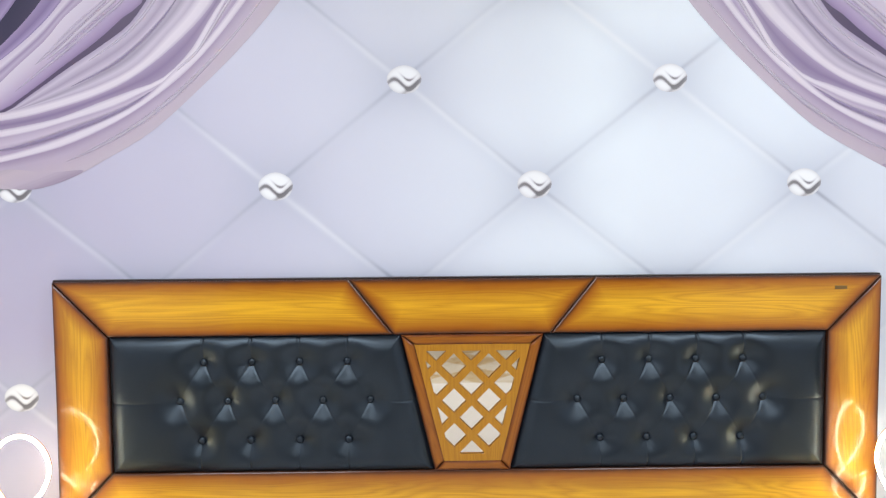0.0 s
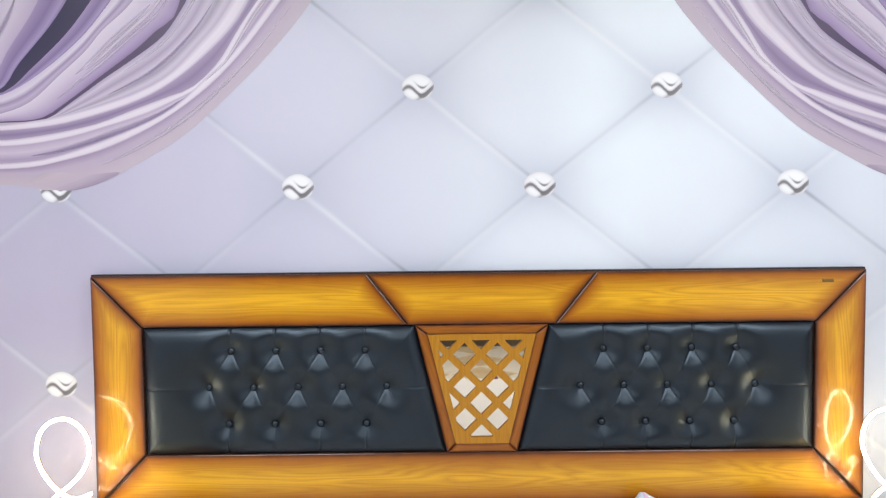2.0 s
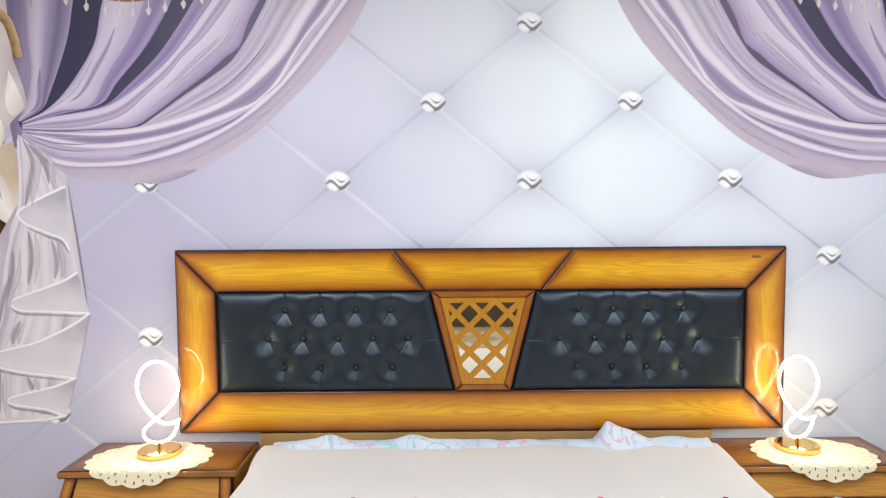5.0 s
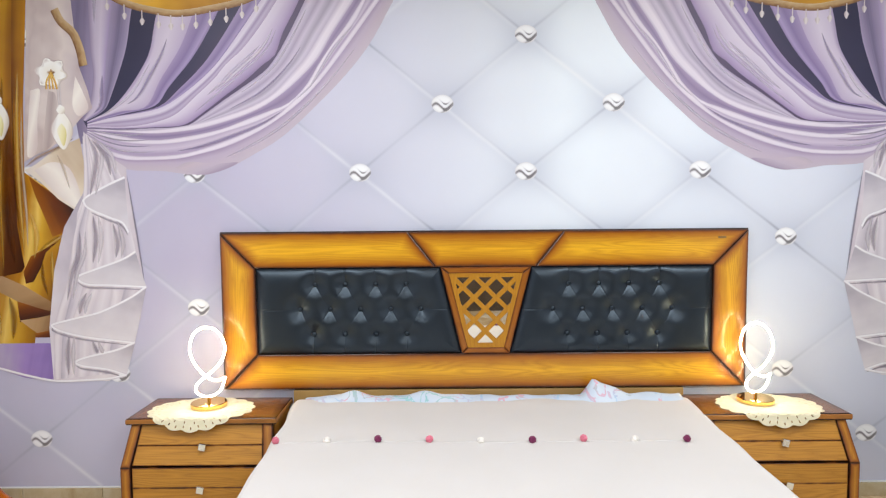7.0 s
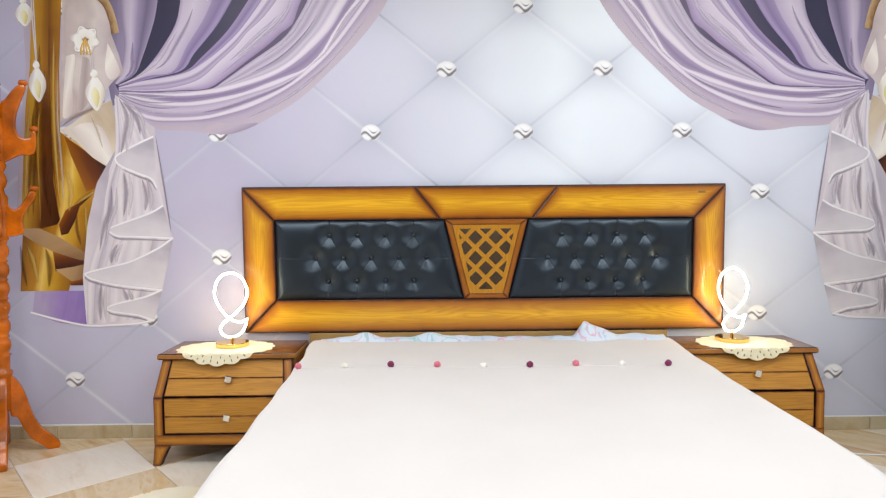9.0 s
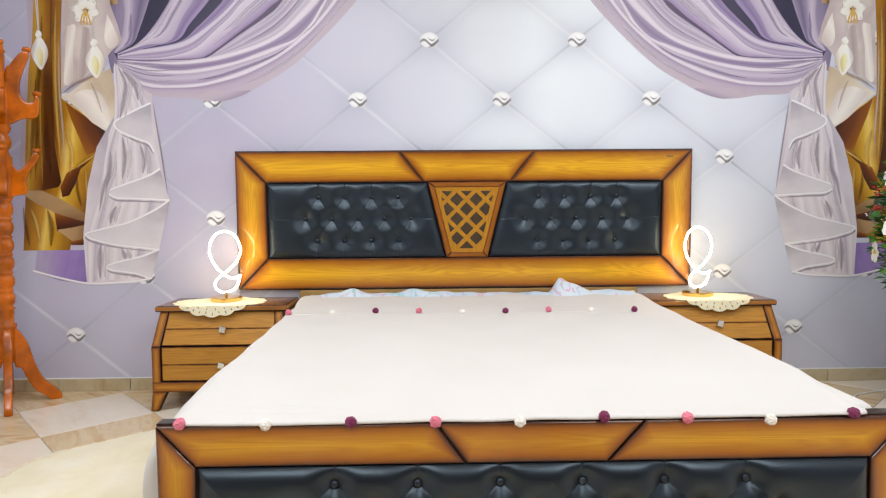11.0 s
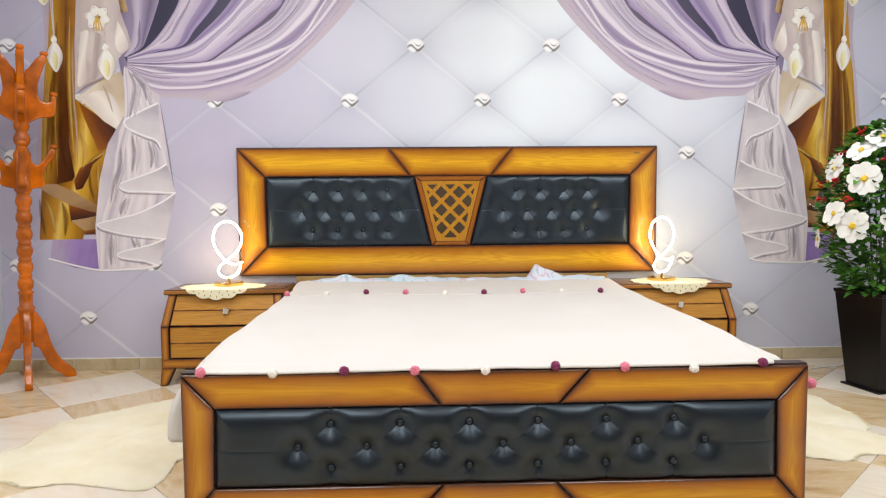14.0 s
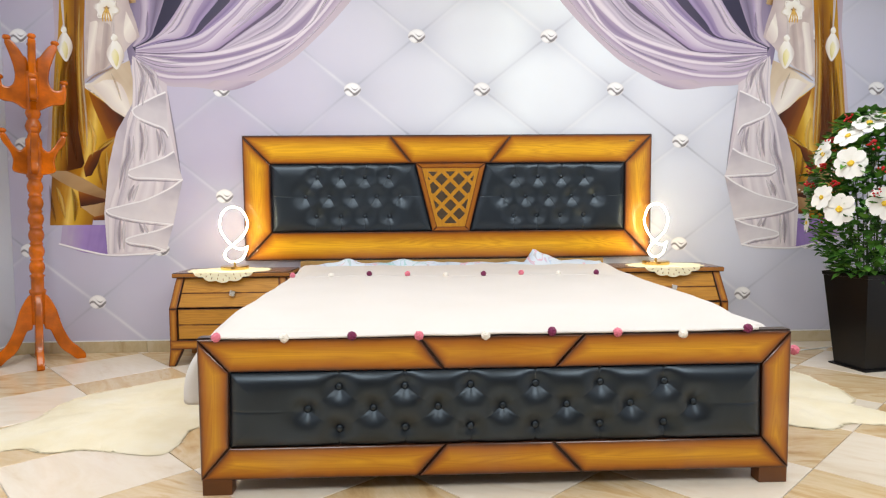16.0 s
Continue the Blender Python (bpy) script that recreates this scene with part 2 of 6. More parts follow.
def box_bm(x0, x1, y0, y1, z0, z1, bev=0.004, seg=2):
    bm = bmesh.new()
    bmesh.ops.create_cube(bm, size=1.0, matrix=Matrix.LocRotScale(((x0 + x1) / 2, (y0 + y1) / 2, (z0 + z1) / 2), None, (x1 - x0, y1 - y0, z1 - z0)))
    if bev:
        bmesh.ops.bevel(bm, geom=bm.edges[:], offset=bev, segments=seg, affect="EDGES", profile=0.6)
    return bm


def lathe_bm(profile, n=24, at=(0, 0, 0)):
    """A turned solid from (radius, height) pairs."""
    bm = bmesh.new()
    rings = [[bm.verts.new((at[0] + r * math.cos(2 * math.pi * i / n), at[1] + r * math.sin(2 * math.pi * i / n), at[2] + z)) for i in range(n)] for r, z in profile]
    for a, b in zip(rings, rings[1:]):
        for i in range(n):
            bm.faces.new((a[i], a[(i + 1) % n], b[(i + 1) % n], b[i]))
    bm.faces.new(rings[0][::-1])
    bm.faces.new(rings[-1])
    return bm


def spline(pts, n):
    """Catmull-Rom through pts, n samples a span."""
    p = [Vector(q) for q in pts]
    p = [2 * p[0] - p[1], *p, 2 * p[-1] - p[-2]]
    out = []
    for i in range(1, len(p) - 2):
        for k in range(n):
            t = k / n
            out.append(0.5 * ((2 * p[i]) + (p[i + 1] - p[i - 1]) * t + (2 * p[i - 1] - 5 * p[i] + 4 * p[i + 1] - p[i + 2]) * t * t
                              + (3 * p[i] - p[i - 1] - 3 * p[i + 1] + p[i + 2]) * t ** 3))
    out.append(p[-2])
    return out


def tube_bm(path, radius, n=8, bm=None):
    bm = bm or bmesh.new()
    rings = []
    for i, p in enumerate(path):
        d = (path[min(i + 1, len(path) - 1)] - path[max(i - 1, 0)]).normalized()
        a = d.cross(Vector((0.13, 0.2, 1.0))).normalized()
        b = d.cross(a)
        r = radius(i / (len(path) - 1)) if callable(radius) else radius
        rings.append([bm.verts.new(p + r * (a * math.cos(2 * math.pi * k / n) + b * math.sin(2 * math.pi * k / n))) for k in range(n)])
    for a, b in zip(rings, rings[1:]):
        for k in range(n):
            bm.faces.new((a[k], a[(k + 1) % n], b[(k + 1) % n], b[k]))
    bm.faces.new(rings[0][::-1])
    bm.faces.new(rings[-1])
    return bm


def steps(length, fine):
    cut = [d for d in fine if d < length * 0.45]
    n = max(2, int(length / 0.12))
    inner = list(np.linspace(cut[-1], length - cut[-1], n + 1))[1:-1]
    return np.array(cut + inner + [length - d for d in reversed(cut)]) / length


def board(name, corners, thick, mat, parent, label="", round_r=0.004, crown=0.0, grain_along=None):
    """A board with a four-cornered face (lower left, lower right, upper right, upper left, seen from the front), eased edges, and its back `thick` behind."""
    c = [Vector(q) for q in corners]
    nrm = (c[1] - c[0]).cross(c[3] - c[0]).normalized()
    lx, ly = ((c[1] - c[0]).length + (c[2] - c[3]).length) / 2, ((c[3] - c[0]).length + (c[2] - c[1]).length) / 2
    fine = [0.0, 0.002, 0.005, 0.011, 0.02, 0.034, 0.055]
    ps, qs = steps(lx, fine), steps(ly, fine)
    along = lx >= ly if grain_along is None else grain_along
    vs, grain, edge = [], [], []
    for q in qs:
        for p in ps:
            lo, hi = c[0].lerp(c[1], p), c[3].lerp(c[2], p)
            w = c[0].lerp(c[3], q) - c[1].lerp(c[2], q)
            dp, dq = min(p, 1 - p) * w.length, min(q, 1 - q) * (hi - lo).length
            d = min(dp, dq)
            pos = lo.lerp(hi, q) - nrm * (round_r * max(0.0, 1 - d / (round_r * 1.6)) ** 2) + nrm * crown * math.sin(math.pi * p) * math.sin(math.pi * q)
            vs.append(pos)
            rel = pos - c[0]
            ex = (c[1] - c[0] + c[2] - c[3]).normalized()
            ey = nrm.cross(ex)
            grain.append((rel.dot(ex), rel.dot(ey)) if along else (rel.dot(ey), rel.dot(ex)))
            edge.append((dp, dq))
    nx, ny = len(ps), len(qs)
    fs = [(j * nx + i, j * nx + i + 1, (j + 1) * nx + i + 1, (j + 1) * nx + i) for j in range(ny - 1) for i in range(nx - 1)]
    rim = [i for i in range(nx)] + [j * nx + nx - 1 for j in range(1, ny)] + [(ny - 1) * nx + i for i in range(nx - 2, -1, -1)] + [j * nx for j in range(ny - 2, 0, -1)]
    back0 = len(vs)
    for i in rim:
        vs.append(vs[i] - nrm * thick)
        grain.append(grain[i])
        edge.append((0.0, 0.0))
    m = len(rim)
    fs += [(rim[k], back0 + k, back0 + (k + 1) % m, rim[(k + 1) % m]) for k in range(m)]
    fs.append(tuple(back0 + k for k in range(m - 1, -1, -1)))
    return mesh_object(name, vs, fs, mat, parent, label, {"grain": grain, "edge": edge})


def flat_board(name, x0, x1, z0, z1, y, thick, mat, parent, label=""):
    return board(name, [(x0, y, z0), (x1, y, z0), (x1, y, z1), (x0, y, z1)], thick, mat, parent, label)


def clip_poly(poly, inside):
    """The part of a polygon where every (nx, ny, c) has nx x + ny y <= c."""
    for nx, ny, c in inside:
        out = []
        for a, b in zip(poly, poly[1:] + poly[:1]):
            da, db = nx * a[0] + ny * a[1] - c, nx * b[0] + ny * b[1] - c
            if da <= 0:
                out.append(a)
            if (da < 0 < db) or (db < 0 < da):
                t = da / (da - db)
                out.append((a[0] + t * (b[0] - a[0]), a[1] + t * (b[1] - a[1])))
        poly = out
        if len(poly) < 3:
            return []
    return poly


from mathutils.geometry import tessellate_polygon

# ---- structure ----
floor = part("floor", box_bm(ROOM_L - 0.1, ROOM_R + 0.1, ROOM_B - 0.1, 0.1, -0.12, -0.006, 0), GROUT)
tagged(floor, "polished cream and tan marble floor laid in diamond check", "floor", kind="structure")
wall_north = part("wall_north", box_bm(ROOM_L - 0.1, ROOM_R + 0.1, 0.0, 0.12, -0.006, ROOM_H, 0), SIDE_PAINT)
tagged(wall_north, "pale bedroom wall behind the printed mural", "wall", kind="structure")
wall_west = part("wall_west", box_bm(ROOM_L - 0.1, ROOM_L, ROOM_B, 0.0, -0.006, ROOM_H, 0), SIDE_PAINT)
tagged(wall_west, "plain pale blue-grey painted side wall", "wall", kind="structure")
wall_east = part("wall_east", box_bm(ROOM_R, ROOM_R + 0.1, ROOM_B, 0.0, -0.006, ROOM_H, 0), SIDE_PAINT)
tagged(wall_east, "plain pale blue-grey painted side wall", "wall", kind="structure")
wall_south = part("wall_south", box_bm(ROOM_L - 0.1, ROOM_R + 0.1, ROOM_B - 0.1, ROOM_B, -0.006, ROOM_H, 0), BACK_PAINT)
tagged(wall_south, "plain brown wall behind the camera", "wall", kind="structure")
ceiling = part("ceiling", box_bm(ROOM_L - 0.1, ROOM_R + 0.1, ROOM_B - 0.1, 0.12, ROOM_H, ROOM_H + 0.1, 0), WHITE_PAINT)
tagged(ceiling, "plain white painted ceiling", "ceiling", kind="structure")
for nm, args in (("baseboard_north", (ROOM_L, ROOM_R, -0.014, 0.0)), ("baseboard_west", (ROOM_L, ROOM_L + 0.012, ROOM_B, -0.014))):
    base = empty(nm, args[0], args[2], 0, "tan marble tile skirting with pale joints", "skirting", kind="structure")
    long_x = nm.endswith("north")
    lo, hi = (args[0], args[1]) if long_x else (args[2], args[3])
    k = lo
    while k < hi - 0.01:
        e = min(k + 0.42, hi)
        dims = (k + 0.0015, e - 0.0015, args[2], args[3]) if long_x else (args[0], args[1], k + 0.0015, e - 0.0015)
        part("tile", box_bm(*dims, 0.0, 0.072, 0.002, 1), SKIRT, base)
        k = e
    dims = (lo, hi, args[2] + 0.004, args[3]) if long_x else (args[0], args[1] - 0.003, lo, hi)
    part("cap_bead", box_bm(*dims, 0.0725, 0.079, 0.0015, 1), WHITE_PAINT, base, "thin white caulk bead")

for lx, ly in LAMPS:
    e = empty("ceiling_lamp", lx, ly, ROOM_H, "square white ceiling lamp panel", "ceiling lamp", "ceiling lamps")
    part("frame", box_bm(lx - 0.68, lx + 0.68, ly - 0.68, ly + 0.68, ROOM_H - 0.06, ROOM_H - 0.001, 0.008), WHITE_PAINT, e)


# ---- the printed mural ----
NET_X, NET_Z, NET_L, NET_R, NET_H = 0.218, 1.703, 0.843, 0.884, 0.342   # diamond net: middle, widths to either side, row height


def mural_print():
    """Printed picture of a buttoned pale satin wall: a diamond net of seams, lilac towards the sides."""
    m, nt, b = material("printed_satin_mural")
    pos = node(nt, "ShaderNodeSeparateXYZ", {0: node(nt, "ShaderNodeTexCoord").outputs["Object"]})
    x, z = pos.outputs[0], pos.outputs[2]
    warp = noise_tex(nt, coords(nt), 2.2, 2)
    dx = mth(nt, "SUBTRACT", x, NET_X)
    u = mth(nt, "ADD", mth(nt, "DIVIDE", mth(nt, "MAXIMUM", dx, 0.0), NET_R), mth(nt, "DIVIDE", mth(nt, "MINIMUM", dx, 0.0), NET_L))
    w = mth(nt, "DIVIDE", mth(nt, "SUBTRACT", z, NET_Z), 2 * NET_H)
    wv = mth(nt, "MULTIPLY_ADD", warp, 0.03, -0.015)
    a = mth(nt, "ADD", mth(nt, "ADD", u, w), wv)
    c = mth(nt, "ADD", mth(nt, "SUBTRACT", u, w), wv)

    def signed(t):
        return mth(nt, "SUBTRACT", mth(nt, "FRACT", mth(nt, "ADD", t, 0.5)), 0.5)
    sa, sc = signed(a), signed(c)
    aa, ac = mth(nt, "ABSOLUTE", sa), mth(nt, "ABSOLUTE", sc)

    def bell(t, centre, width):
        q = mth(nt, "DIVIDE", mth(nt, "SUBTRACT", t, centre), width)
        return mth(nt, "EXPONENT", mth(nt, "MULTIPLY", mth(nt, "MULTIPLY", q, q), -1.0))
    near = mth(nt, "EXPONENT", mth(nt, "MULTIPLY", mth(nt, "ADD", mth(nt, "MULTIPLY", aa, aa), mth(nt, "MULTIPLY", ac, ac)), -16.0))
    mood = noise_tex(nt, coords(nt), 1.15, 1)
    side = node(nt, "ShaderNodeMapRange", {0: mood, 1: 0.42, 2: 0.58, 3: 0.0, 4: 1.0}).outputs[0]
    other = mth(nt, "SUBTRACT", 1.0, side)
    # seams: a darker line with a lighter lip beside it, which of them leads changes over the picture
    dk = mth(nt, "ADD", mth(nt, "MULTIPLY", bell(sa, 0.004, 0.013), other), mth(nt, "MULTIPLY", bell(sc, -0.004, 0.014), mth(nt, "MULTIPLY_ADD", side, 0.35, 0.2)))
    lt = mth(nt, "ADD", mth(nt, "MULTIPLY", bell(sa, -0.014, 0.019), mth(nt, "MULTIPLY_ADD", side, 0.8, 0.2)), mth(nt, "MULTIPLY", bell(sc, 0.016, 0.020), mth(nt, "MULTIPLY_ADD", other, 0.5, 0.05)))
    fold = mth(nt, "ADD", bell(sa, 0.0, 0.085), bell(sc, 0.0, 0.085))
    dist_mid = mth(nt, "ABSOLUTE", mth(nt, "SUBTRACT", x, 0.35))
    lil = node(nt, "ShaderNodeMapRange", {0: mth(nt, "ADD", dist_mid, mth(nt, "MULTIPLY", mth(nt, "SUBTRACT", 1.9, z), 0.25)), 1: 0.25, 2: 2.3, 3: 0.0, 4: 1.0}).outputs[0]
    left = node(nt, "ShaderNodeMapRange", {0: x, 1: 0.4, 2: -1.4, 3: 0.0, 4: 1.0}).outputs[0]
    base = mix(nt, lil, (0.86, 0.92, 0.98), (0.59, 0.60, 0.73))
    base = mix(nt, mth(nt, "MULTIPLY", left, node(nt, "ShaderNodeMapRange", {0: z, 1: 0.3, 2: 1.2, 3: 0.5, 4: 0.95}).outputs[0]), base, (0.49, 0.44, 0.595))
    cloud = noise_tex(nt, coords(nt), 1.7, 3)
    base = mix(nt, mth(nt, "MULTIPLY_ADD", cloud, 0.5, -0.1), base, (0.70, 0.70, 0.78))
    base = mix(nt, mth(nt, "MULTIPLY", fold, 0.18), base, (0.50, 0.52, 0.62))
    base = mix(nt, mth(nt, "MULTIPLY", near, 0.42), base, (0.46, 0.48, 0.58))
    base = mix(nt, mth(nt, "MULTIPLY", dk, mth(nt, "MULTIPLY_ADD", near, 0.55, 0.26)), base, (0.29, 0.31, 0.40))
    base = mix(nt, mth(nt, "MULTIPLY", lt, mth(nt, "MULTIPLY_ADD", near, -0.2, 0.42)), base, (0.93, 0.94, 0.96))
    nt.links.new(base, b.inputs["Base Color"])
    b.inputs["Roughness"].default_value = 0.42
    b.inputs["Specular IOR Level"].default_value = 0.35
    bump(nt, b, noise_tex(nt, coords(nt), 500, 2), 0.04, 0.0005)
    return m


mural = part("wall_mural", box_bm(ROOM_L + 0.001, ROOM_R - 0.001, -0.003, 0.0, 0.08, ROOM_H - 0.001, 0), mural_print())
tagged(mural, "wall-wide printed mural of lilac curtains on buttoned satin", "wall mural")


def crystal_print():
    m, nt, b = material("printed_crystal")
    sep = node(nt, "ShaderNodeSeparateXYZ", {0: node(nt, "ShaderNodeUVMap", uv_map="print").outputs[0]})
    u, v = sep.outputs[0], sep.outputs[1]
    r2 = mth(nt, "ADD", mth(nt, "MULTIPLY", u, u), mth(nt, "MULTIPLY", v, v))
    wave = mth(nt, "MULTIPLY", mth(nt, "SINE", mth(nt, "MULTIPLY_ADD", u, 3.6, 0.5)), 0.34)
    q = mth(nt, "ADD", v, wave)

    def bell(t, centre, width):
        k = mth(nt, "DIVIDE", mth(nt, "SUBTRACT", t, centre), width)
        return mth(nt, "EXPONENT", mth(nt, "MULTIPLY", mth(nt, "MULTIPLY", k, k), -1.0))
    dark = mth(nt, "ADD", mth(nt, "MULTIPLY", bell(q, -0.30, 0.17), 0.95), mth(nt, "MULTIPLY", bell(q, 0.30, 0.10), mth(nt, "MULTIPLY", bell(u, 0.25, 0.35), 0.9)))
    dark = mth(nt, "ADD", dark, mth(nt, "MULTIPLY", bell(mth(nt, "SUBTRACT", u, v), 0.95, 0.22), 0.55))
    rim = mth(nt, "POWER", r2, 4.0)
    c = ramp(nt, dark, [(0.0, (0.93, 0.93, 0.95)), (0.35, (0.70, 0.69, 0.73)), (0.65, (0.36, 0.34, 0.36)), (1.0, (0.17, 0.16, 0.17))])
    c = mix(nt, mth(nt, "MULTIPLY", rim, 0.6), c, (0.50, 0.49, 0.54))
    nt.links.new(c, b.inputs["Base Color"])
    b.inputs["Roughness"].default_value = 0.4
    return m


def soft_print(name, stops, streak=0.25, scale=(1.2, 14.0), rough=0.42, slow_amt=0.35, slow_scale=3.0, gain=(0.85, 0.82, 0.835)):
    """Printed cloth: a run of tones across the fold (uv y), with long streaks along it."""
    m, nt, b = material(name)
    uv = node(nt, "ShaderNodeUVMap", uv_map="print").outputs[0]
    s = noise_tex(nt, node(nt, "ShaderNodeMapping", {0: uv, 3: (*scale, 1)}).outputs[0], 1.0, 3)
    slow = noise_tex(nt, coords(nt), slow_scale, 2)
    gain = gain if isinstance(gain, tuple) else (gain,) * 3
    stops = [(p, tuple(c * k for c, k in zip(col, gain))) for p, col in stops]
    y = node(nt, "ShaderNodeSeparateXYZ", {0: uv}).outputs[1]
    t = mth(nt, "ADD", y, mth(nt, "MULTIPLY", mth(nt, "SUBTRACT", s, 0.5), streak))
    t = mth(nt, "ADD", t, mth(nt, "MULTIPLY", mth(nt, "SUBTRACT", slow, 0.5), slow_amt))
    nt.links.new(ramp(nt, t, stops), b.inputs["Base Color"])
    b.inputs["Roughness"].default_value, b.inputs["Specular IOR Level"].default_value = rough, 0.35
    return m


P_LIGHT = soft_print("printed_lilac_light", [(0.0, (0.36, 0.30, 0.46)), (0.18, (0.58, 0.52, 0.68)), (0.5, (0.82, 0.78, 0.87)), (0.78, (0.66, 0.60, 0.75)), (1.0, (0.38, 0.32, 0.49))])
P_BRIGHT = soft_print("printed_lilac_bright", [(0.0, (0.50, 0.43, 0.58)), (0.3, (0.70, 0.64, 0.76)), (0.62, (1.0, 0.97, 1.03)), (0.85, (0.76, 0.70, 0.82)), (1.0, (0.44, 0.37, 0.52))])
P_MID = soft_print("printed_lilac_mid", [(0.0, (0.21, 0.16, 0.31)), (0.35, (0.34, 0.28, 0.46)), (0.7, (0.52, 0.45, 0.63)), (1.0, (0.31, 0.25, 0.41))])
P_HEM = soft_print("printed_lilac_hem", [(0.0, (0.42, 0.35, 0.47)), (0.4, (0.60, 0.52, 0.62)), (0.75, (0.64, 0.55, 0.62)), (1.0, (0.56, 0.49, 0.56))])
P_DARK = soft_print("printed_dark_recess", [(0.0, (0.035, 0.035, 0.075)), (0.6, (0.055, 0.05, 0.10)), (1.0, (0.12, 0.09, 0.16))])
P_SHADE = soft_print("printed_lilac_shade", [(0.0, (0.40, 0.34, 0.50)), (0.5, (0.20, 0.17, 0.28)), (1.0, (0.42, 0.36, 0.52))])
P_GOLD = soft_print("printed_gold_satin", [(0.0, (0.09, 0.028, 0.003)), (0.3, (0.40, 0.18, 0.006)), (0.5, (0.66, 0.38, 0.03)), (0.62, (0.82, 0.56, 0.12)), (0.75, (0.46, 0.20, 0.008)), (1.0, (0.16, 0.05, 0.005))], 0.30, (1.0, 4.0), slow_amt=0.35, slow_scale=4.5, gain=1.0)
P_BROWN = soft_print("printed_brown_satin", [(0.0, (0.030, 0.008, 0.003)), (0.5, (0.13, 0.028, 0.003)), (0.8, (0.26, 0.075, 0.004)), (1.0, (0.34, 0.12, 0.006))], 0.30, (1.0, 4.0), slow_amt=0.35, slow_scale=4.5, gain=1.0)
P_GOLD2 = soft_print("printed_pale_gold_satin", [(0.0, (0.34, 0.13, 0.008)), (0.35, (0.70, 0.38, 0.03)), (0.6, (0.86, 0.62, 0.22)), (0.8, (0.74, 0.44, 0.07)), (1.0, (0.46, 0.22, 0.02))], 0.30, (1.0, 4.0), slow_amt=0.35, slow_scale=4.5, gain=1.0)
P_CREAM = soft_print("printed_cream_satin", [(0.0, (0.60, 0.50, 0.50)), (0.25, (0.72, 0.63, 0.62)), (0.5, (0.84, 0.76, 0.70)), (0.75, (0.66, 0.56, 0.53)), (1.0, (0.82, 0.73, 0.64))], 0.5, (1.0, 3.0), slow_amt=1.1, slow_scale=5.0)
P_CREAM2 = soft_print("printed_ivory_satin", [(0.0, (0.60, 0.46, 0.30)), (0.5, (0.88, 0.78, 0.60)), (1.0, (0.97, 0.92, 0.82))], 0.6, (1.0, 4.0), slow_amt=0.8, slow_scale=5.0)
P_RUFFLE = soft_print("printed_grey_lilac_ruffle", [(0.0, (0.61, 0.54, 0.59)), (0.25, (0.69, 0.62, 0.66)), (0.5, (0.78, 0.72, 0.74)), (0.75, (0.70, 0.63, 0.67)), (1.0, (0.62, 0.55, 0.60))], 0.5, (1.0, 3.0), slow_amt=1.0, slow_scale=5.0, gain=1.02)
P_RUFFLE2 = soft_print("printed_shaded_ruffle", [(0.0, (0.46, 0.41, 0.48)), (0.5, (0.62, 0.56, 0.62)), (1.0, (0.74, 0.68, 0.72))], 0.6, (1.0, 3.0), slow_amt=1.0, slow_scale=6.0, gain=1.0)
P_PIPE = soft_print("printed_pale_piping", [(0.0, (0.82, 0.78, 0.82)), (0.5, (0.95, 0.93, 0.95)), (1.0, (0.60, 0.54, 0.60))], 0.1, gain=1.0)
P_VIOLET = soft_print("printed_violet_lining", [(0.0, (0.26, 0.17, 0.48)), (0.5, (0.42, 0.29, 0.66)), (1.0, (0.54, 0.46, 0.66))], 0.7, (1.0, 5.0), slow_amt=0.8, slow_scale=5.0)
P_GOLDBACK = soft_print("printed_gold_to_brown_satin", [(0.0, (0.05, 0.012, 0.002)), (0.40, (0.13, 0.035, 0.003)), (0.62, (0.42, 0.18, 0.007)), (0.82, (0.66, 0.36, 0.02)), (1.0, (0.50, 0.26, 0.03))], 0.3, (1.0, 4.0))
P_TAUPE = soft_print("printed_taupe_satin", [(0.0, (0.22, 0.10, 0.03)), (0.5, (0.52, 0.33, 0.15)), (1.0, (0.62, 0.42, 0.22))], 0.5, (1.0, 4.0))
P_RUFFLE3 = soft_print("printed_pale_ruffle", [(0.0, (0.63, 0.56, 0.61)), (0.4, (0.80, 0.74, 0.77)), (0.7, (0.73, 0.66, 0.70)), (1.0, (0.64, 0.57, 0.62))], 0.5, (1.0, 3.0), slow_amt=0.9, slow_scale=5.0, gain=1.0)
P_SATIN = soft_print("printed_ruffle_gleam", [(0.0, (0.66, 0.59, 0.64)), (0.5, (0.77, 0.71, 0.75)), (1.0, (0.66, 0.59, 0.64))], 0.2, (1.0, 3.0), slow_amt=0.2, gain=1.0)
P_INSIDE = soft_print("printed_ruffle_inside", [(0.0, (0.42, 0.38, 0.44)), (0.45, (0.60, 0.55, 0.60)), (1.0, (0.76, 0.71, 0.74))], 0.5, (1.0, 3.0), slow_amt=0.6, slow_scale=9.0, gain=1.0)
P_CREAM3 = soft_print("printed_bright_cream", [(0.0, (0.68, 0.58, 0.56)), (0.5, (0.90, 0.84, 0.77)), (1.0, (0.72, 0.63, 0.60))], 0.3, (1.0, 3.0), slow_amt=0.9, gain=1.0)
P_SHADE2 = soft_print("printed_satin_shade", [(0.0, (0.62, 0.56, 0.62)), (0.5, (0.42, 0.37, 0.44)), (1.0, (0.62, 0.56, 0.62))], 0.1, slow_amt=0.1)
P_LILY = soft_print("printed_white_lily", [(0.0, (0.66, 0.58, 0.48)), (0.3, (0.90, 0.86, 0.78)), (0.75, (0.94, 0.92, 0.88)), (1.0, (0.68, 0.61, 0.58))], 0.3, gain=1.0)
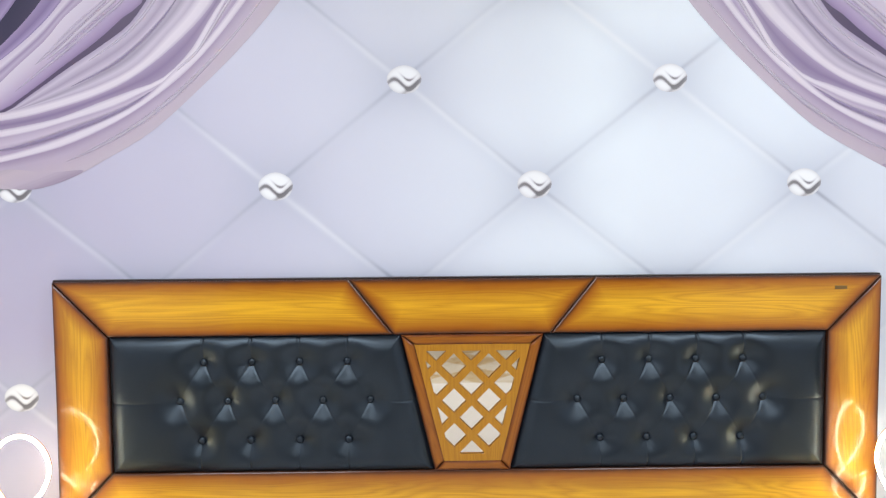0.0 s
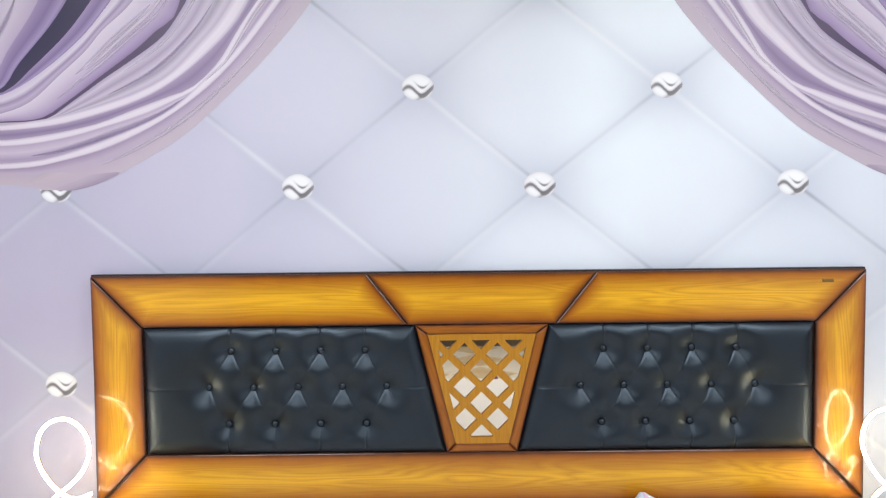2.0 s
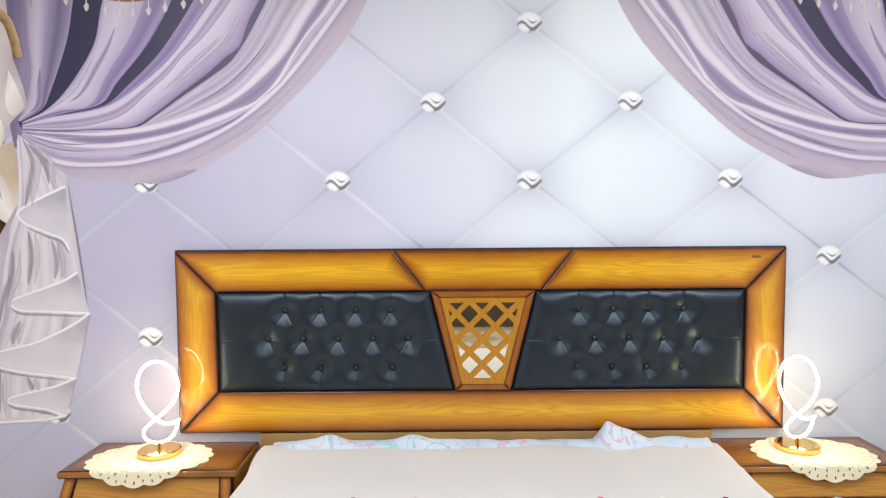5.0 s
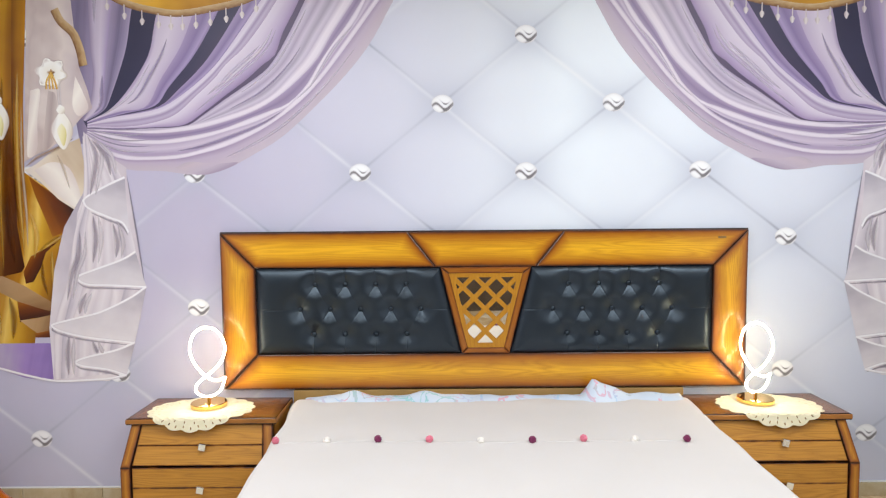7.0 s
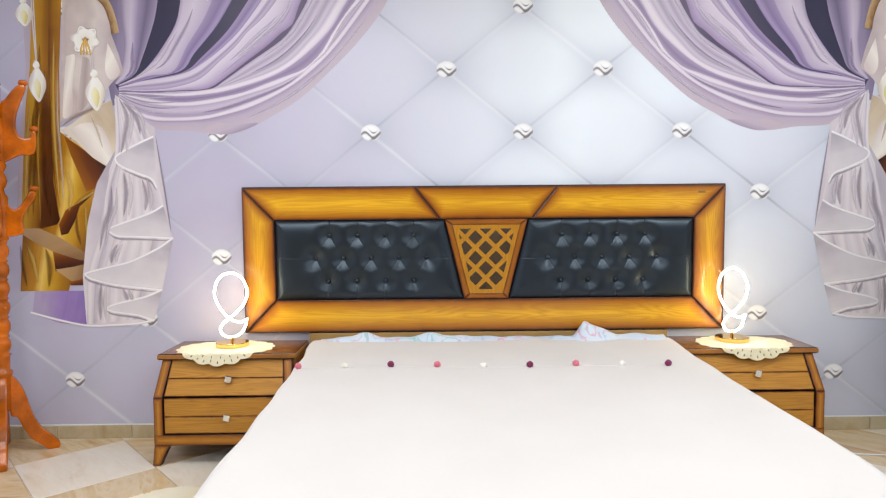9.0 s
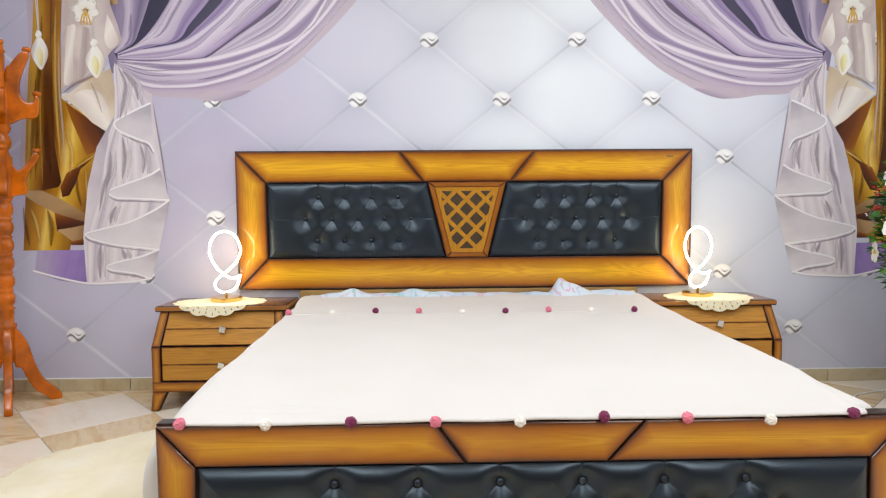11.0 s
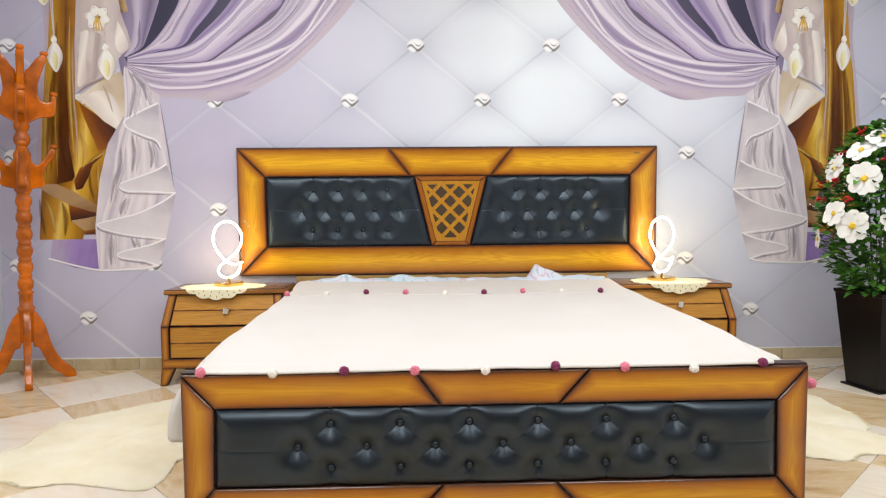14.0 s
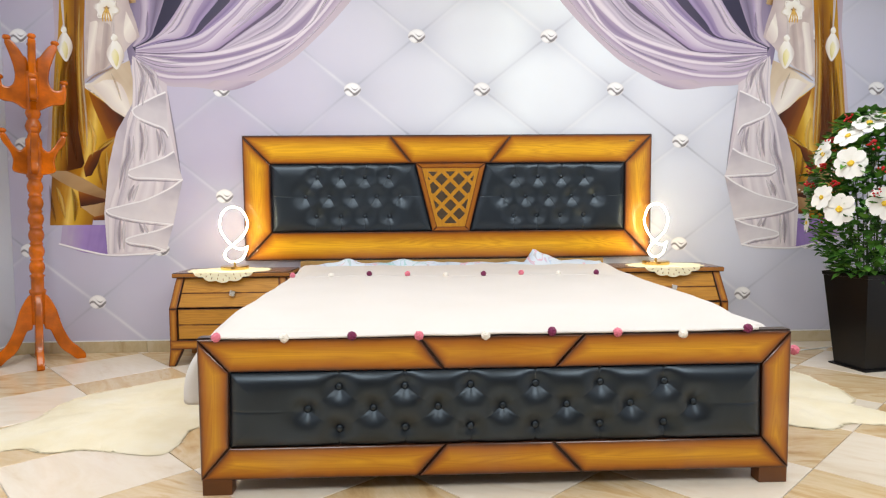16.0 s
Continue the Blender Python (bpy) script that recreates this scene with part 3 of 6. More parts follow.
P_LILY2 = soft_print("printed_yellow_lily_throat", [(0.0, (0.70, 0.60, 0.22)), (0.5, (0.88, 0.82, 0.48)), (1.0, (0.92, 0.88, 0.70))], 0.3, gain=1.0)
P_SHADE3 = soft_print("printed_taupe_shade", [(0.0, (0.62, 0.53, 0.50)), (0.5, (0.44, 0.35, 0.34)), (1.0, (0.64, 0.55, 0.52))], 0.4, (1.0, 3.0), slow_amt=0.6, gain=1.0)
P_FRINGE = soft_print("printed_gold_fringe", [(0.0, (0.22, 0.10, 0.04)), (0.5, (0.50, 0.32, 0.14)), (1.0, (0.66, 0.50, 0.28))], 0.8, (30.0, 3.0))
P_BEAD = soft_print("printed_pearl_bead", [(0.0, (0.50, 0.42, 0.40)), (0.5, (0.84, 0.80, 0.78)), (1.0, (0.60, 0.54, 0.52))], 0.2)
layer = [0]


def print_y():
    layer[0] += 1
    return -0.0034 - 0.00002 * layer[0]


def band(name, rows_a, rows_b, mat, sgn, across=6, label=""):
    """A flat printed strip between two lines of (X, Z), X counted outward from the mural's middle."""
    y, vs, uv, fs = print_y(), [], [], []
    n, run = len(rows_a), 0.0
    for i, (p, q) in enumerate(zip(rows_a, rows_b)):
        if i:
            run += (Vector(p) - Vector(rows_a[i - 1])).length
        for k in range(across + 1):
            t = k / across
            vs.append((AXIS + sgn * (p[0] + (q[0] - p[0]) * t), y, p[1] + (q[1] - p[1]) * t))
            uv.append((run, t))
    w = across + 1
    for i in range(n - 1):
        for k in range(across):
            f = (i * w + k, i * w + k + 1, (i + 1) * w + k + 1, (i + 1) * w + k)
            fs.append(f if sgn < 0 else f[::-1])
    return mesh_object(name, vs, fs, mat, mural, label, {"print": uv})


def patch(name, outline, mat, sgn, turn=0.0, smooth=5, label="", period=0.30):
    """A flat printed shape with a smooth outline of (X, Z); its tones run across the direction `turn` degrees from upright."""
    pts = spline([(*p, 0) for p in (*outline, outline[0])], smooth)[:-1] if smooth else [Vector((*p, 0)) for p in outline]
    y, ca, sa = print_y(), math.cos(radians(turn)), math.sin(radians(turn))
    vs = [(AXIS + sgn * p.x, y, p.y) for p in pts]
    bm = bmesh.new()
    bv = [bm.verts.new(v) for v in vs]
    for tri in tessellate_polygon([[Vector((p.x, p.y, 0)) for p in pts]]):
        f = bm.faces.new([bv[k] for k in tri])
        f.normal_update()
        if f.normal.y > 0:
            f.normal_flip()
    lay = bm.loops.layers.uv.new("print")
    xs = [p.x * ca + p.y * sa for p in pts]
    lo, hi = min(xs), max(xs)
    for f in bm.faces:
        for l in f.loops:
            px, pz = sgn * (l.vert.co.x - AXIS), l.vert.co.z
            l[lay].uv = (-px * sa + pz * ca, ((px * ca + pz * sa) - lo) / (hi - lo))
    me = bpy.data.meshes.new(name)
    bm.to_mesh(me)
    bm.free()
    me.materials.append(mat)
    return adopt(new(name, me), mural, label)


soft_mats = {}


def soft_edged(mat):
    """The same print, fading out towards both edges of its strip."""
    if mat.name not in soft_mats:
        m = mat.copy()
        nt = m.node_tree
        y = node(nt, "ShaderNodeSeparateXYZ", {0: node(nt, "ShaderNodeUVMap", uv_map="print").outputs[0]}).outputs[1]
        k = mth(nt, "MULTIPLY", mth(nt, "MULTIPLY", y, mth(nt, "SUBTRACT", 1.0, y)), 4.0)
        nt.links.new(mth(nt, "MULTIPLY", mth(nt, "POWER", k, 1.6), 0.55), nt.nodes["Principled BSDF"].inputs["Alpha"])
        soft_mats[mat.name] = m
    return soft_mats[mat.name]


def line(name, pts, width, mat, sgn, label="", taper=False):
    mat = soft_edged(mat) if taper else mat
    p = spline([(*q, 0) for q in pts], 8)
    a, b = [], []
    for i, q in enumerate(p):
        d = (p[min(i + 1, len(p) - 1)] - p[max(i - 1, 0)]).normalized()
        s = Vector((-d.y, d.x, 0)) * width / 2 * (math.sin(math.pi * i / (len(p) - 1)) ** 0.7 if taper else 1.0)
        a.append((q + s)[:2])
        b.append((q - s)[:2])
    return band(name, a, b, mat, sgn, 3, label)


# fold lines of the swag, from the tie up to the valance, as (out from the mural's middle, height)
SWAG = {
    "hem": [(2.07, 1.90), (1.99, 1.79), (1.87, 1.73), (1.68, 1.72), (1.52, 1.70), (1.36, 1.73), (1.22, 1.80), (1.07, 1.89), (0.90, 2.04), (0.75, 2.19), (0.62, 2.35), (0.50, 2.56)],
    "last_lip_low": [(2.07, 1.91), (1.98, 1.82), (1.88, 1.78), (1.77, 1.775), (1.62, 1.78), (1.51, 1.80), (1.36, 1.84), (1.22, 1.90), (1.10, 1.97), (0.98, 2.06), (0.87, 2.17), (0.75, 2.32), (0.57, 2.56)],
    "last_lip_top": [(2.07, 1.91), (1.96, 1.83), (1.85, 1.80), (1.74, 1.795), (1.59, 1.805), (1.48, 1.83), (1.36, 1.87), (1.21, 1.93), (1.10, 1.99), (1.00, 2.08), (0.89, 2.18), (0.78, 2.32), (0.60, 2.56)],
    "third_lip_low": [(2.06, 1.92), (1.96, 1.89), (1.88, 1.865), (1.76, 1.855), (1.62, 1.86), (1.47, 1.885), (1.36, 1.915), (1.21, 1.96), (1.10, 2.01), (1.03, 2.045), (0.94, 2.12), (0.89, 2.20), (0.81, 2.33), (0.70, 2.45), (0.64, 2.56)],
    "third_lip_top": [(2.06, 1.925), (1.93, 1.905), (1.82, 1.885), (1.70, 1.877), (1.56, 1.893), (1.44, 1.915), (1.36, 1.935), (1.24, 1.98), (1.13, 2.02), (1.04, 2.055), (0.95, 2.14), (0.88, 2.25), (0.81, 2.35), (0.74, 2.44), (0.66, 2.56)],
    "second_lip_low": [(2.06, 1.93), (1.90, 1.92), (1.76, 1.91), (1.65, 1.912), (1.50, 1.93), (1.36, 1.965), (1.24, 2.005), (1.13, 2.06), (1.01, 2.15), (0.89, 2.27), (0.81, 2.40), (0.70, 2.56)],
    "second_lip_top": [(2.06, 1.933), (1.90, 1.928), (1.76, 1.925), (1.59, 1.943), (1.47, 1.966), (1.36, 1.995), (1.24, 2.035), (1.12, 2.10), (1.01, 2.21), (0.94, 2.29), (0.85, 2.43), (0.77, 2.56)],
    "slit_low": [(2.06, 1.937), (1.88, 1.933), (1.70, 1.937), (1.56, 1.945), (1.47, 2.00), (1.35, 2.083), (1.24, 2.155), (1.15, 2.22), (1.10, 2.28), (1.05, 2.36), (0.99, 2.47), (0.94, 2.57)],
    "slit_top": [(2.06, 1.94), (1.88, 1.936), (1.70, 1.941), (1.57, 1.951), (1.47, 2.012), (1.35, 2.10), (1.24, 2.18), (1.16, 2.25), (1.10, 2.295), (1.06, 2.40), (1.00, 2.51), (0.97, 2.57)],
    "sheet_top": [(2.06, 1.95), (1.87, 1.945), (1.73, 1.963), (1.61, 2.005), (1.50, 2.10), (1.41, 2.18), (1.35, 2.25), (1.26, 2.33), (1.17, 2.44), (1.08, 2.57)],
    "swoop_top": [(2.06, 1.96), (1.93, 1.993), (1.78, 2.015), (1.67, 2.045), (1.55, 2.12), (1.43, 2.22), (1.35, 2.31), (1.26, 2.43), (1.16, 2.57)],
    "veil_edge": [(2.06, 1.964), (1.87, 2.01), (1.71, 2.05), (1.64, 2.14), (1.52, 2.28), (1.43, 2.42), (1.35, 2.57)],
    "strip_edge": [(2.06, 1.968), (1.90, 2.02), (1.76, 2.045), (1.68, 2.18), (1.57, 2.35), (1.48, 2.57)],
    "strip_back": [(2.06, 1.972), (1.96, 2.02), (1.88, 2.09), (1.79, 2.21), (1.73, 2.32), (1.70, 2.46), (1.67, 2.57)],
    "side_edge": [(2.07, 1.976), (1.98, 2.04), (1.97, 2.13), (1.95, 2.30), (1.93, 2.44), (1.91, 2.58)],
    "side_back": [(2.08, 1.98), (2.05, 2.04), (2.02, 2.19), (2.03, 2.35), (2.03, 2.58)],
}


def swag_line(name, n=44):
    """A fold line carried on past the valance and cut into n even steps."""
    pts = [Vector(q) for q in SWAG[name]]
    d = pts[-1] - pts[-2]
    pts.append(pts[-1] + d * (0.24 / d.y))
    p = spline([(*q, 0) for q in pts], 8)
    run = [0.0]
    for a, b in zip(p, p[1:]):
        run.append(run[-1] + (b - a).length)
    at = np.linspace(0, run[-1], n)
    return list(zip(np.interp(at, run, [q.x for q in p]).tolist(), np.interp(at, run, [q.y for q in p]).tolist()))


def between(a, b, t):
    return [(p[0] + (q[0] - p[0]) * t, p[1] + (q[1] - p[1]) * t) for p, q in zip(swag_line(a), swag_line(b))]


SIDE, STRIP, VEIL, SWOOP, SHEETF, PLEATS, LIP, GAP, LAP, SWAGHEM = (
    soft_print("printed_swag_" + nm, stops, 0.10, (0.9, 5.0), slow_amt=0.14, gain=(0.79, 0.745, 0.785)) for nm, stops in (
        ("side", [(0.0, (0.35, 0.29, 0.42)), (0.3, (0.62, 0.56, 0.68)), (0.6, (0.72, 0.66, 0.76)), (1.0, (0.45, 0.37, 0.58))]),
        ("strip", [(0.0, (0.48, 0.41, 0.58)), (0.14, (0.72, 0.66, 0.78)), (0.5, (0.80, 0.75, 0.84)), (1.0, (0.60, 0.52, 0.68))]),
        ("veil", [(0.0, (0.44, 0.36, 0.56)), (0.5, (0.29, 0.23, 0.42)), (0.85, (0.48, 0.40, 0.63)), (1.0, (0.30, 0.24, 0.42))]),
        ("swoop", [(0.0, (0.76, 0.70, 0.82)), (0.3, (0.84, 0.80, 0.88)), (0.55, (0.42, 0.34, 0.52)), (0.75, (0.62, 0.55, 0.70)), (1.0, (0.48, 0.40, 0.56))]),
        ("sheet", [(0.0, (0.84, 0.80, 0.88)), (0.25, (0.78, 0.72, 0.83)), (0.6, (0.62, 0.53, 0.70)), (0.9, (0.46, 0.37, 0.57)), (1.0, (0.33, 0.25, 0.42))]),
        ("pleats", [(0.0, (0.50, 0.44, 0.58)), (0.16, (0.74, 0.69, 0.79)), (0.36, (0.49, 0.43, 0.56)), (0.52, (0.72, 0.66, 0.77)), (0.72, (0.47, 0.43, 0.53)), (0.88, (0.74, 0.69, 0.79)), (1.0, (0.60, 0.54, 0.66))]),
        ("lip", [(0.0, (0.66, 0.60, 0.71)), (0.35, (0.95, 0.91, 0.96)), (0.75, (0.91, 0.87, 0.93)), (1.0, (0.60, 0.53, 0.66))]),
        ("gap", [(0.0, (0.48, 0.40, 0.56)), (0.5, (0.33, 0.26, 0.42)), (1.0, (0.46, 0.39, 0.54))]),
        ("lap", [(0.0, (0.58, 0.50, 0.64)), (0.4, (0.74, 0.67, 0.78)), (0.8, (0.50, 0.42, 0.58)), (1.0, (0.56, 0.48, 0.62))]),
        ("hem", [(0.0, (0.46, 0.38, 0.52)), (0.25, (0.62, 0.54, 0.66)), (0.6, (0.66, 0.58, 0.66)), (1.0, (0.68, 0.62, 0.68))])))


def curtain_print(sgn):
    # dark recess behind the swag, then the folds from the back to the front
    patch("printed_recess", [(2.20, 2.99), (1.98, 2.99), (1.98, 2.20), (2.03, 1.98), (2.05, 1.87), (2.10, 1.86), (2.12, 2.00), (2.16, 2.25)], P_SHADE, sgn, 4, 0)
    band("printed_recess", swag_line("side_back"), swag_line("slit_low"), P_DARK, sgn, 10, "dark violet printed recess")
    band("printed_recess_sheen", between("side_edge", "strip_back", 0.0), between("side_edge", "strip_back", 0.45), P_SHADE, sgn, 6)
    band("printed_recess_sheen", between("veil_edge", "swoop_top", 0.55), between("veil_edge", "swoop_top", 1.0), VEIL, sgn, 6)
    for a, b, mt in (("side_back", "side_edge", SIDE), ("strip_edge", "veil_edge", VEIL), ("strip_back", "strip_edge", STRIP), ("swoop_top", "sheet_top", SWOOP), ("sheet_top", "slit_top", SHEETF),
                     ("slit_low", "second_lip_top", PLEATS), ("second_lip_low", "third_lip_top", GAP), ("second_lip_top", "second_lip_low", LIP), ("third_lip_low", "last_lip_top", LAP),
                     ("third_lip_top", "third_lip_low", LIP), ("last_lip_low", "hem", SWAGHEM), ("last_lip_top", "last_lip_low", LIP)):
        band("printed_fold", swag_line(a), swag_line(b), mt, sgn, 8)
    # finer creases that start and die away within the folds
    rnd = random.Random(21)
    pairs = (("side_back", "side_edge"), ("strip_back", "strip_edge"), ("sheet_top", "slit_top"), ("slit_low", "second_lip_top"), ("third_lip_low", "last_lip_top"), ("last_lip_low", "hem"), ("sheet_top", "slit_top"))
    for k in range(13):
        a, b = pairs[k % len(pairs)]
        s, lo, ln = rnd.uniform(0.15, 0.85), rnd.randrange(3, 26), rnd.randrange(10, 18)
        line("printed_crease", between(a, b, s)[lo:lo + ln:2], rnd.uniform(0.016, 0.034), (P_LIGHT, P_MID, P_BRIGHT)[k % 3], sgn, taper=True)
    for k in range(5):
        line("printed_tie_crease", between("sheet_top", "last_lip_top", 0.1 + 0.19 * k)[0:9:2], 0.012, (P_MID, P_BRIGHT, P_SHADE)[k % 3], sgn, taper=True)
    patch("printed_hem_tip", [(1.62, 1.735), (1.50, 1.70), (1.40, 1.715), (1.30, 1.76), (1.42, 1.755), (1.55, 1.765)], P_HEM, sgn, 70)
    # scalloped valance with bead drops, high up
    sc = [(2.02, 2.66), (1.85, 2.56), (1.68, 2.515), (1.56, 2.505), (1.42, 2.525), (1.26, 2.56), (1.12, 2.62)]
    patch("printed_valance", sc + [(1.12, 2.95), (2.02, 2.95)], P_GOLD2, sgn, 60, 4)
    line("printed_fringe", sc, 0.035, P_FRINGE, sgn)
    top = spline([(*q, 0) for q in sc], 2)
    for q in top[1:-1]:
        line("printed_bead_drop", [(q.x, q.y - 0.01), (q.x, q.y - 0.03), (q.x, q.y - 0.048)], 0.006, P_BEAD, sgn)
        patch("printed_bead", [(q.x + 0.013, q.y - 0.062), (q.x, q.y - 0.048), (q.x - 0.013, q.y - 0.062), (q.x, q.y - 0.085)], P_BEAD, sgn, 0, 4)
    # violet lining and the gold drape
    patch("printed_violet_hem", [(2.57, 0.84), (2.28, 0.84), (2.29, 0.64), (2.44, 0.66), (2.59, 0.71)], P_VIOLET, sgn, 15, 0)
    patch("printed_edge_drape", [(2.56, 2.99), (2.564, 2.28), (2.56, 2.08), (2.60, 1.79), (2.66, 1.2), (2.60, 1.2), (2.545, 1.82), (2.50, 2.28), (2.47, 2.99)], P_HEM, sgn, 0, 0)
    patch("printed_gold_hem_tier", [(2.62, 1.18), (2.56, 1.14), (2.46, 1.08), (2.26, 1.03), (2.27, 0.99), (2.28, 0.91), (2.37, 0.89), (2.38, 0.84), (2.52, 0.84), (2.65, 0.84)], P_GOLD, sgn, 12, 0)
    line("printed_gold_hem_gleam", [(2.60, 1.09), (2.57, 1.00), (2.55, 0.88)], 0.05, P_GOLD2, sgn, taper=True)
    line("printed_gold_hem_crease", [(2.50, 1.08), (2.48, 0.98), (2.49, 0.86)], 0.05, P_BROWN, sgn, taper=True)
    line("printed_gold_hem_crease", [(2.64, 1.10), (2.63, 0.98), (2.61, 0.86)], 0.03, P_BROWN, sgn, taper=True)
    patch("printed_gold_hem_shadow", [(2.46, 1.06), (2.26, 1.01), (2.28, 0.98), (2.39, 0.97), (2.45, 0.95)], P_BROWN, sgn, 80, 0)
    patch("printed_gold_hem_fold", [(2.45, 0.96), (2.37, 0.97), (2.28, 0.99), (2.28, 0.91), (2.36, 0.89), (2.40, 0.92)], P_TAUPE, sgn, 20, 0)
    patch("printed_gold_hem_shadow", [(2.38, 0.89), (2.28, 0.91), (2.28, 0.87), (2.37, 0.87)], P_BROWN, sgn, 70, 0)
    patch("printed_gold_side_fold", [(2.41, 1.24), (2.38, 1.29), (2.21, 1.39), (2.23, 1.34), (2.24, 1.20), (2.26, 1.03), (2.33, 1.07), (2.42, 1.13), (2.53, 1.19)], P_GOLD, sgn, 20, 0)
    line("printed_gold_side_gleam", [(2.27, 1.32), (2.27, 1.20), (2.26, 1.05)], 0.030, P_GOLD2, sgn, taper=True)
    line("printed_gold_side_crease", [(2.32, 1.27), (2.32, 1.18), (2.30, 1.09)], 0.030, P_BROWN, sgn, taper=True)
    patch("printed_gold_pleat_shadow", [(2.42, 1.21), (2.38, 1.29), (2.23, 1.37), (2.30, 1.31), (2.33, 1.23), (2.37, 1.16), (2.41, 1.15)], P_BROWN, sgn, 35, 0)
    patch("printed_gold_turned_hem", [(2.67, 1.19), (2.55, 1.20), (2.42, 1.14), (2.26, 1.04), (2.26, 1.00), (2.34, 1.02), (2.46, 1.06), (2.57, 1.12)], P_TAUPE, sgn, 75, 0)
    patch("printed_gold_back", [(2.39, 2.99), (2.47, 2.99), (2.54, 2.06), (2.57, 1.88), (2.60, 1.56), (2.63, 1.19), (2.52, 1.19), (2.43, 1.21), (2.41, 1.24), (2.44, 1.45), (2.44, 1.74), (2.44, 2.06)], P_GOLDBACK, sgn, 6, 0)
    line("printed_drape_crease", [(2.48, 2.20), (2.50, 1.95), (2.53, 1.63), (2.56, 1.25)], 0.05, P_BROWN, sgn, taper=True)
    line("printed_drape_crease", [(2.46, 2.06), (2.48, 1.74), (2.48, 1.45), (2.46, 1.25)], 0.06, P_BROWN, sgn, taper=True)
    line("printed_drape_crease", [(2.53, 1.85), (2.56, 1.56), (2.59, 1.24)], 0.028, P_BROWN, sgn, taper=True)
    line("printed_drape_gleam", [(2.55, 1.88), (2.58, 1.60), (2.61, 1.24)], 0.035, P_GOLD2, sgn, taper=True)
    line("printed_drape_gleam", [(2.50, 1.85), (2.52, 1.56), (2.52, 1.22)], 0.03, P_GOLD, sgn, taper=True)
    patch("printed_gold_front_fold", [(2.39, 2.99), (2.31, 2.99), (2.38, 2.06), (2.39, 1.72), (2.25, 1.62), (2.13, 1.52), (2.15, 1.46), (2.21, 1.40), (2.30, 1.34), (2.38, 1.29), (2.41, 1.23), (2.42, 1.29), (2.44, 1.45), (2.44, 1.63), (2.45, 1.88), (2.44, 2.06)], P_GOLD, sgn, 4, 0)
    line("printed_drape_gleam", [(2.40, 2.24), (2.42, 1.92), (2.42, 1.60), (2.41, 1.29)], 0.04, P_GOLD2, sgn, taper=True)
    line("printed_drape_gleam", [(2.39, 2.06), (2.40, 1.78), (2.39, 1.52), (2.39, 1.33)], 0.022, P_CREAM2, sgn, taper=True)
    line("printed_drape_crease", [(2.43, 2.17), (2.44, 1.88), (2.44, 1.60), (2.42, 1.31)], 0.016, P_BROWN, sgn, taper=True)
    patch("printed_brown_pocket", [(2.37, 1.70), (2.25, 1.61), (2.13, 1.52), (2.15, 1.46), (2.21, 1.41), (2.26, 1.39), (2.29, 1.47), (2.34, 1.60)], P_BROWN, sgn, -25, 0)
    line("printed_gold_sweep", [(2.37, 1.52), (2.345, 1.40), (2.36, 1.28)], 0.045, P_GOLD2, sgn, taper=True)
    line("printed_gold_sweep", [(2.20, 1.40), (2.27, 1.36), (2.34, 1.31)], 0.035, P_GOLD, sgn, taper=True)
    patch("printed_cream_drape", [(2.15, 2.99), (2.31, 2.99), (2.38, 1.92), (2.39, 1.77), (2.32, 1.81), (2.25, 1.84), (2.16, 1.91), (2.09, 1.99), (2.03, 2.04), (2.05, 2.13), (2.09, 2.25)], P_CREAM, sgn, 8, 0)
    patch("printed_cream_light", [(2.34, 2.13), (2.36, 1.95), (2.37, 1.80), (2.32, 1.83), (2.31, 1.99), (2.29, 2.13)], P_CREAM3, sgn, 10, 4)
    patch("printed_cream_light", [(2.11, 2.20), (2.07, 2.11), (2.05, 2.04), (2.10, 2.00), (2.13, 2.06)], P_CREAM3, sgn, 30, 4)
    patch("printed_cream_shade", [(2.25, 2.13), (2.27, 1.99), (2.29, 1.84), (2.24, 1.86), (2.21, 1.95), (2.21, 2.10)], P_SHADE3, sgn, 6, 4)
    patch("printed_ivory_turnback", [(2.39, 1.73), (2.33, 1.76), (2.22, 1.84), (2.10, 1.89), (2.08, 1.74), (2.09, 1.57), (2.13, 1.52), (2.22, 1.58), (2.31, 1.67)], P_CREAM2, sgn, -35, 0)
    line("printed_ivory_shadow", [(2.38, 1.75), (2.31, 1.80), (2.22, 1.84), (2.13, 1.89)], 0.03, P_TAUPE, sgn, taper=True)
    patch("printed_ivory_light", [(2.34, 1.73), (2.25, 1.77), (2.16, 1.74), (2.11, 1.61), (2.13, 1.54), (2.22, 1.60)], P_CREAM3, sgn, -35, 4)
    line("printed_ivory_shadow", [(2.22, 1.81), (2.19, 1.74), (2.16, 1.63)], 0.022, P_CREAM2, sgn, taper=True)
    # ruffle below the tie: a cascade whose piped edge doubles back four times
    patch("printed_ruffle_back", [(2.09, 1.62), (2.20, 1.44), (2.26, 1.22), (2.30, 0.92), (2.29, 0.65), (2.10, 0.65), (2.04, 1.20)], P_RUFFLE2, sgn, -10, 0)
    patch("printed_ruffle", [(2.05, 1.87), (1.96, 1.80), (1.87, 1.74), (1.87, 1.69), (1.85, 1.56), (1.83, 1.41), (1.81, 1.23), (1.81, 1.14), (1.86, 1.05), (1.88, 0.87), (1.89, 0.79), (1.91, 0.70), (2.00, 0.64), (2.28, 0.64),
                             (2.29, 0.65), (2.27, 0.93), (2.22, 1.05), (2.18, 1.20), (2.15, 1.34), (2.13, 1.51), (2.09, 1.60), (2.085, 1.75), (2.085, 1.90)], P_RUFFLE, sgn, -6, 0)

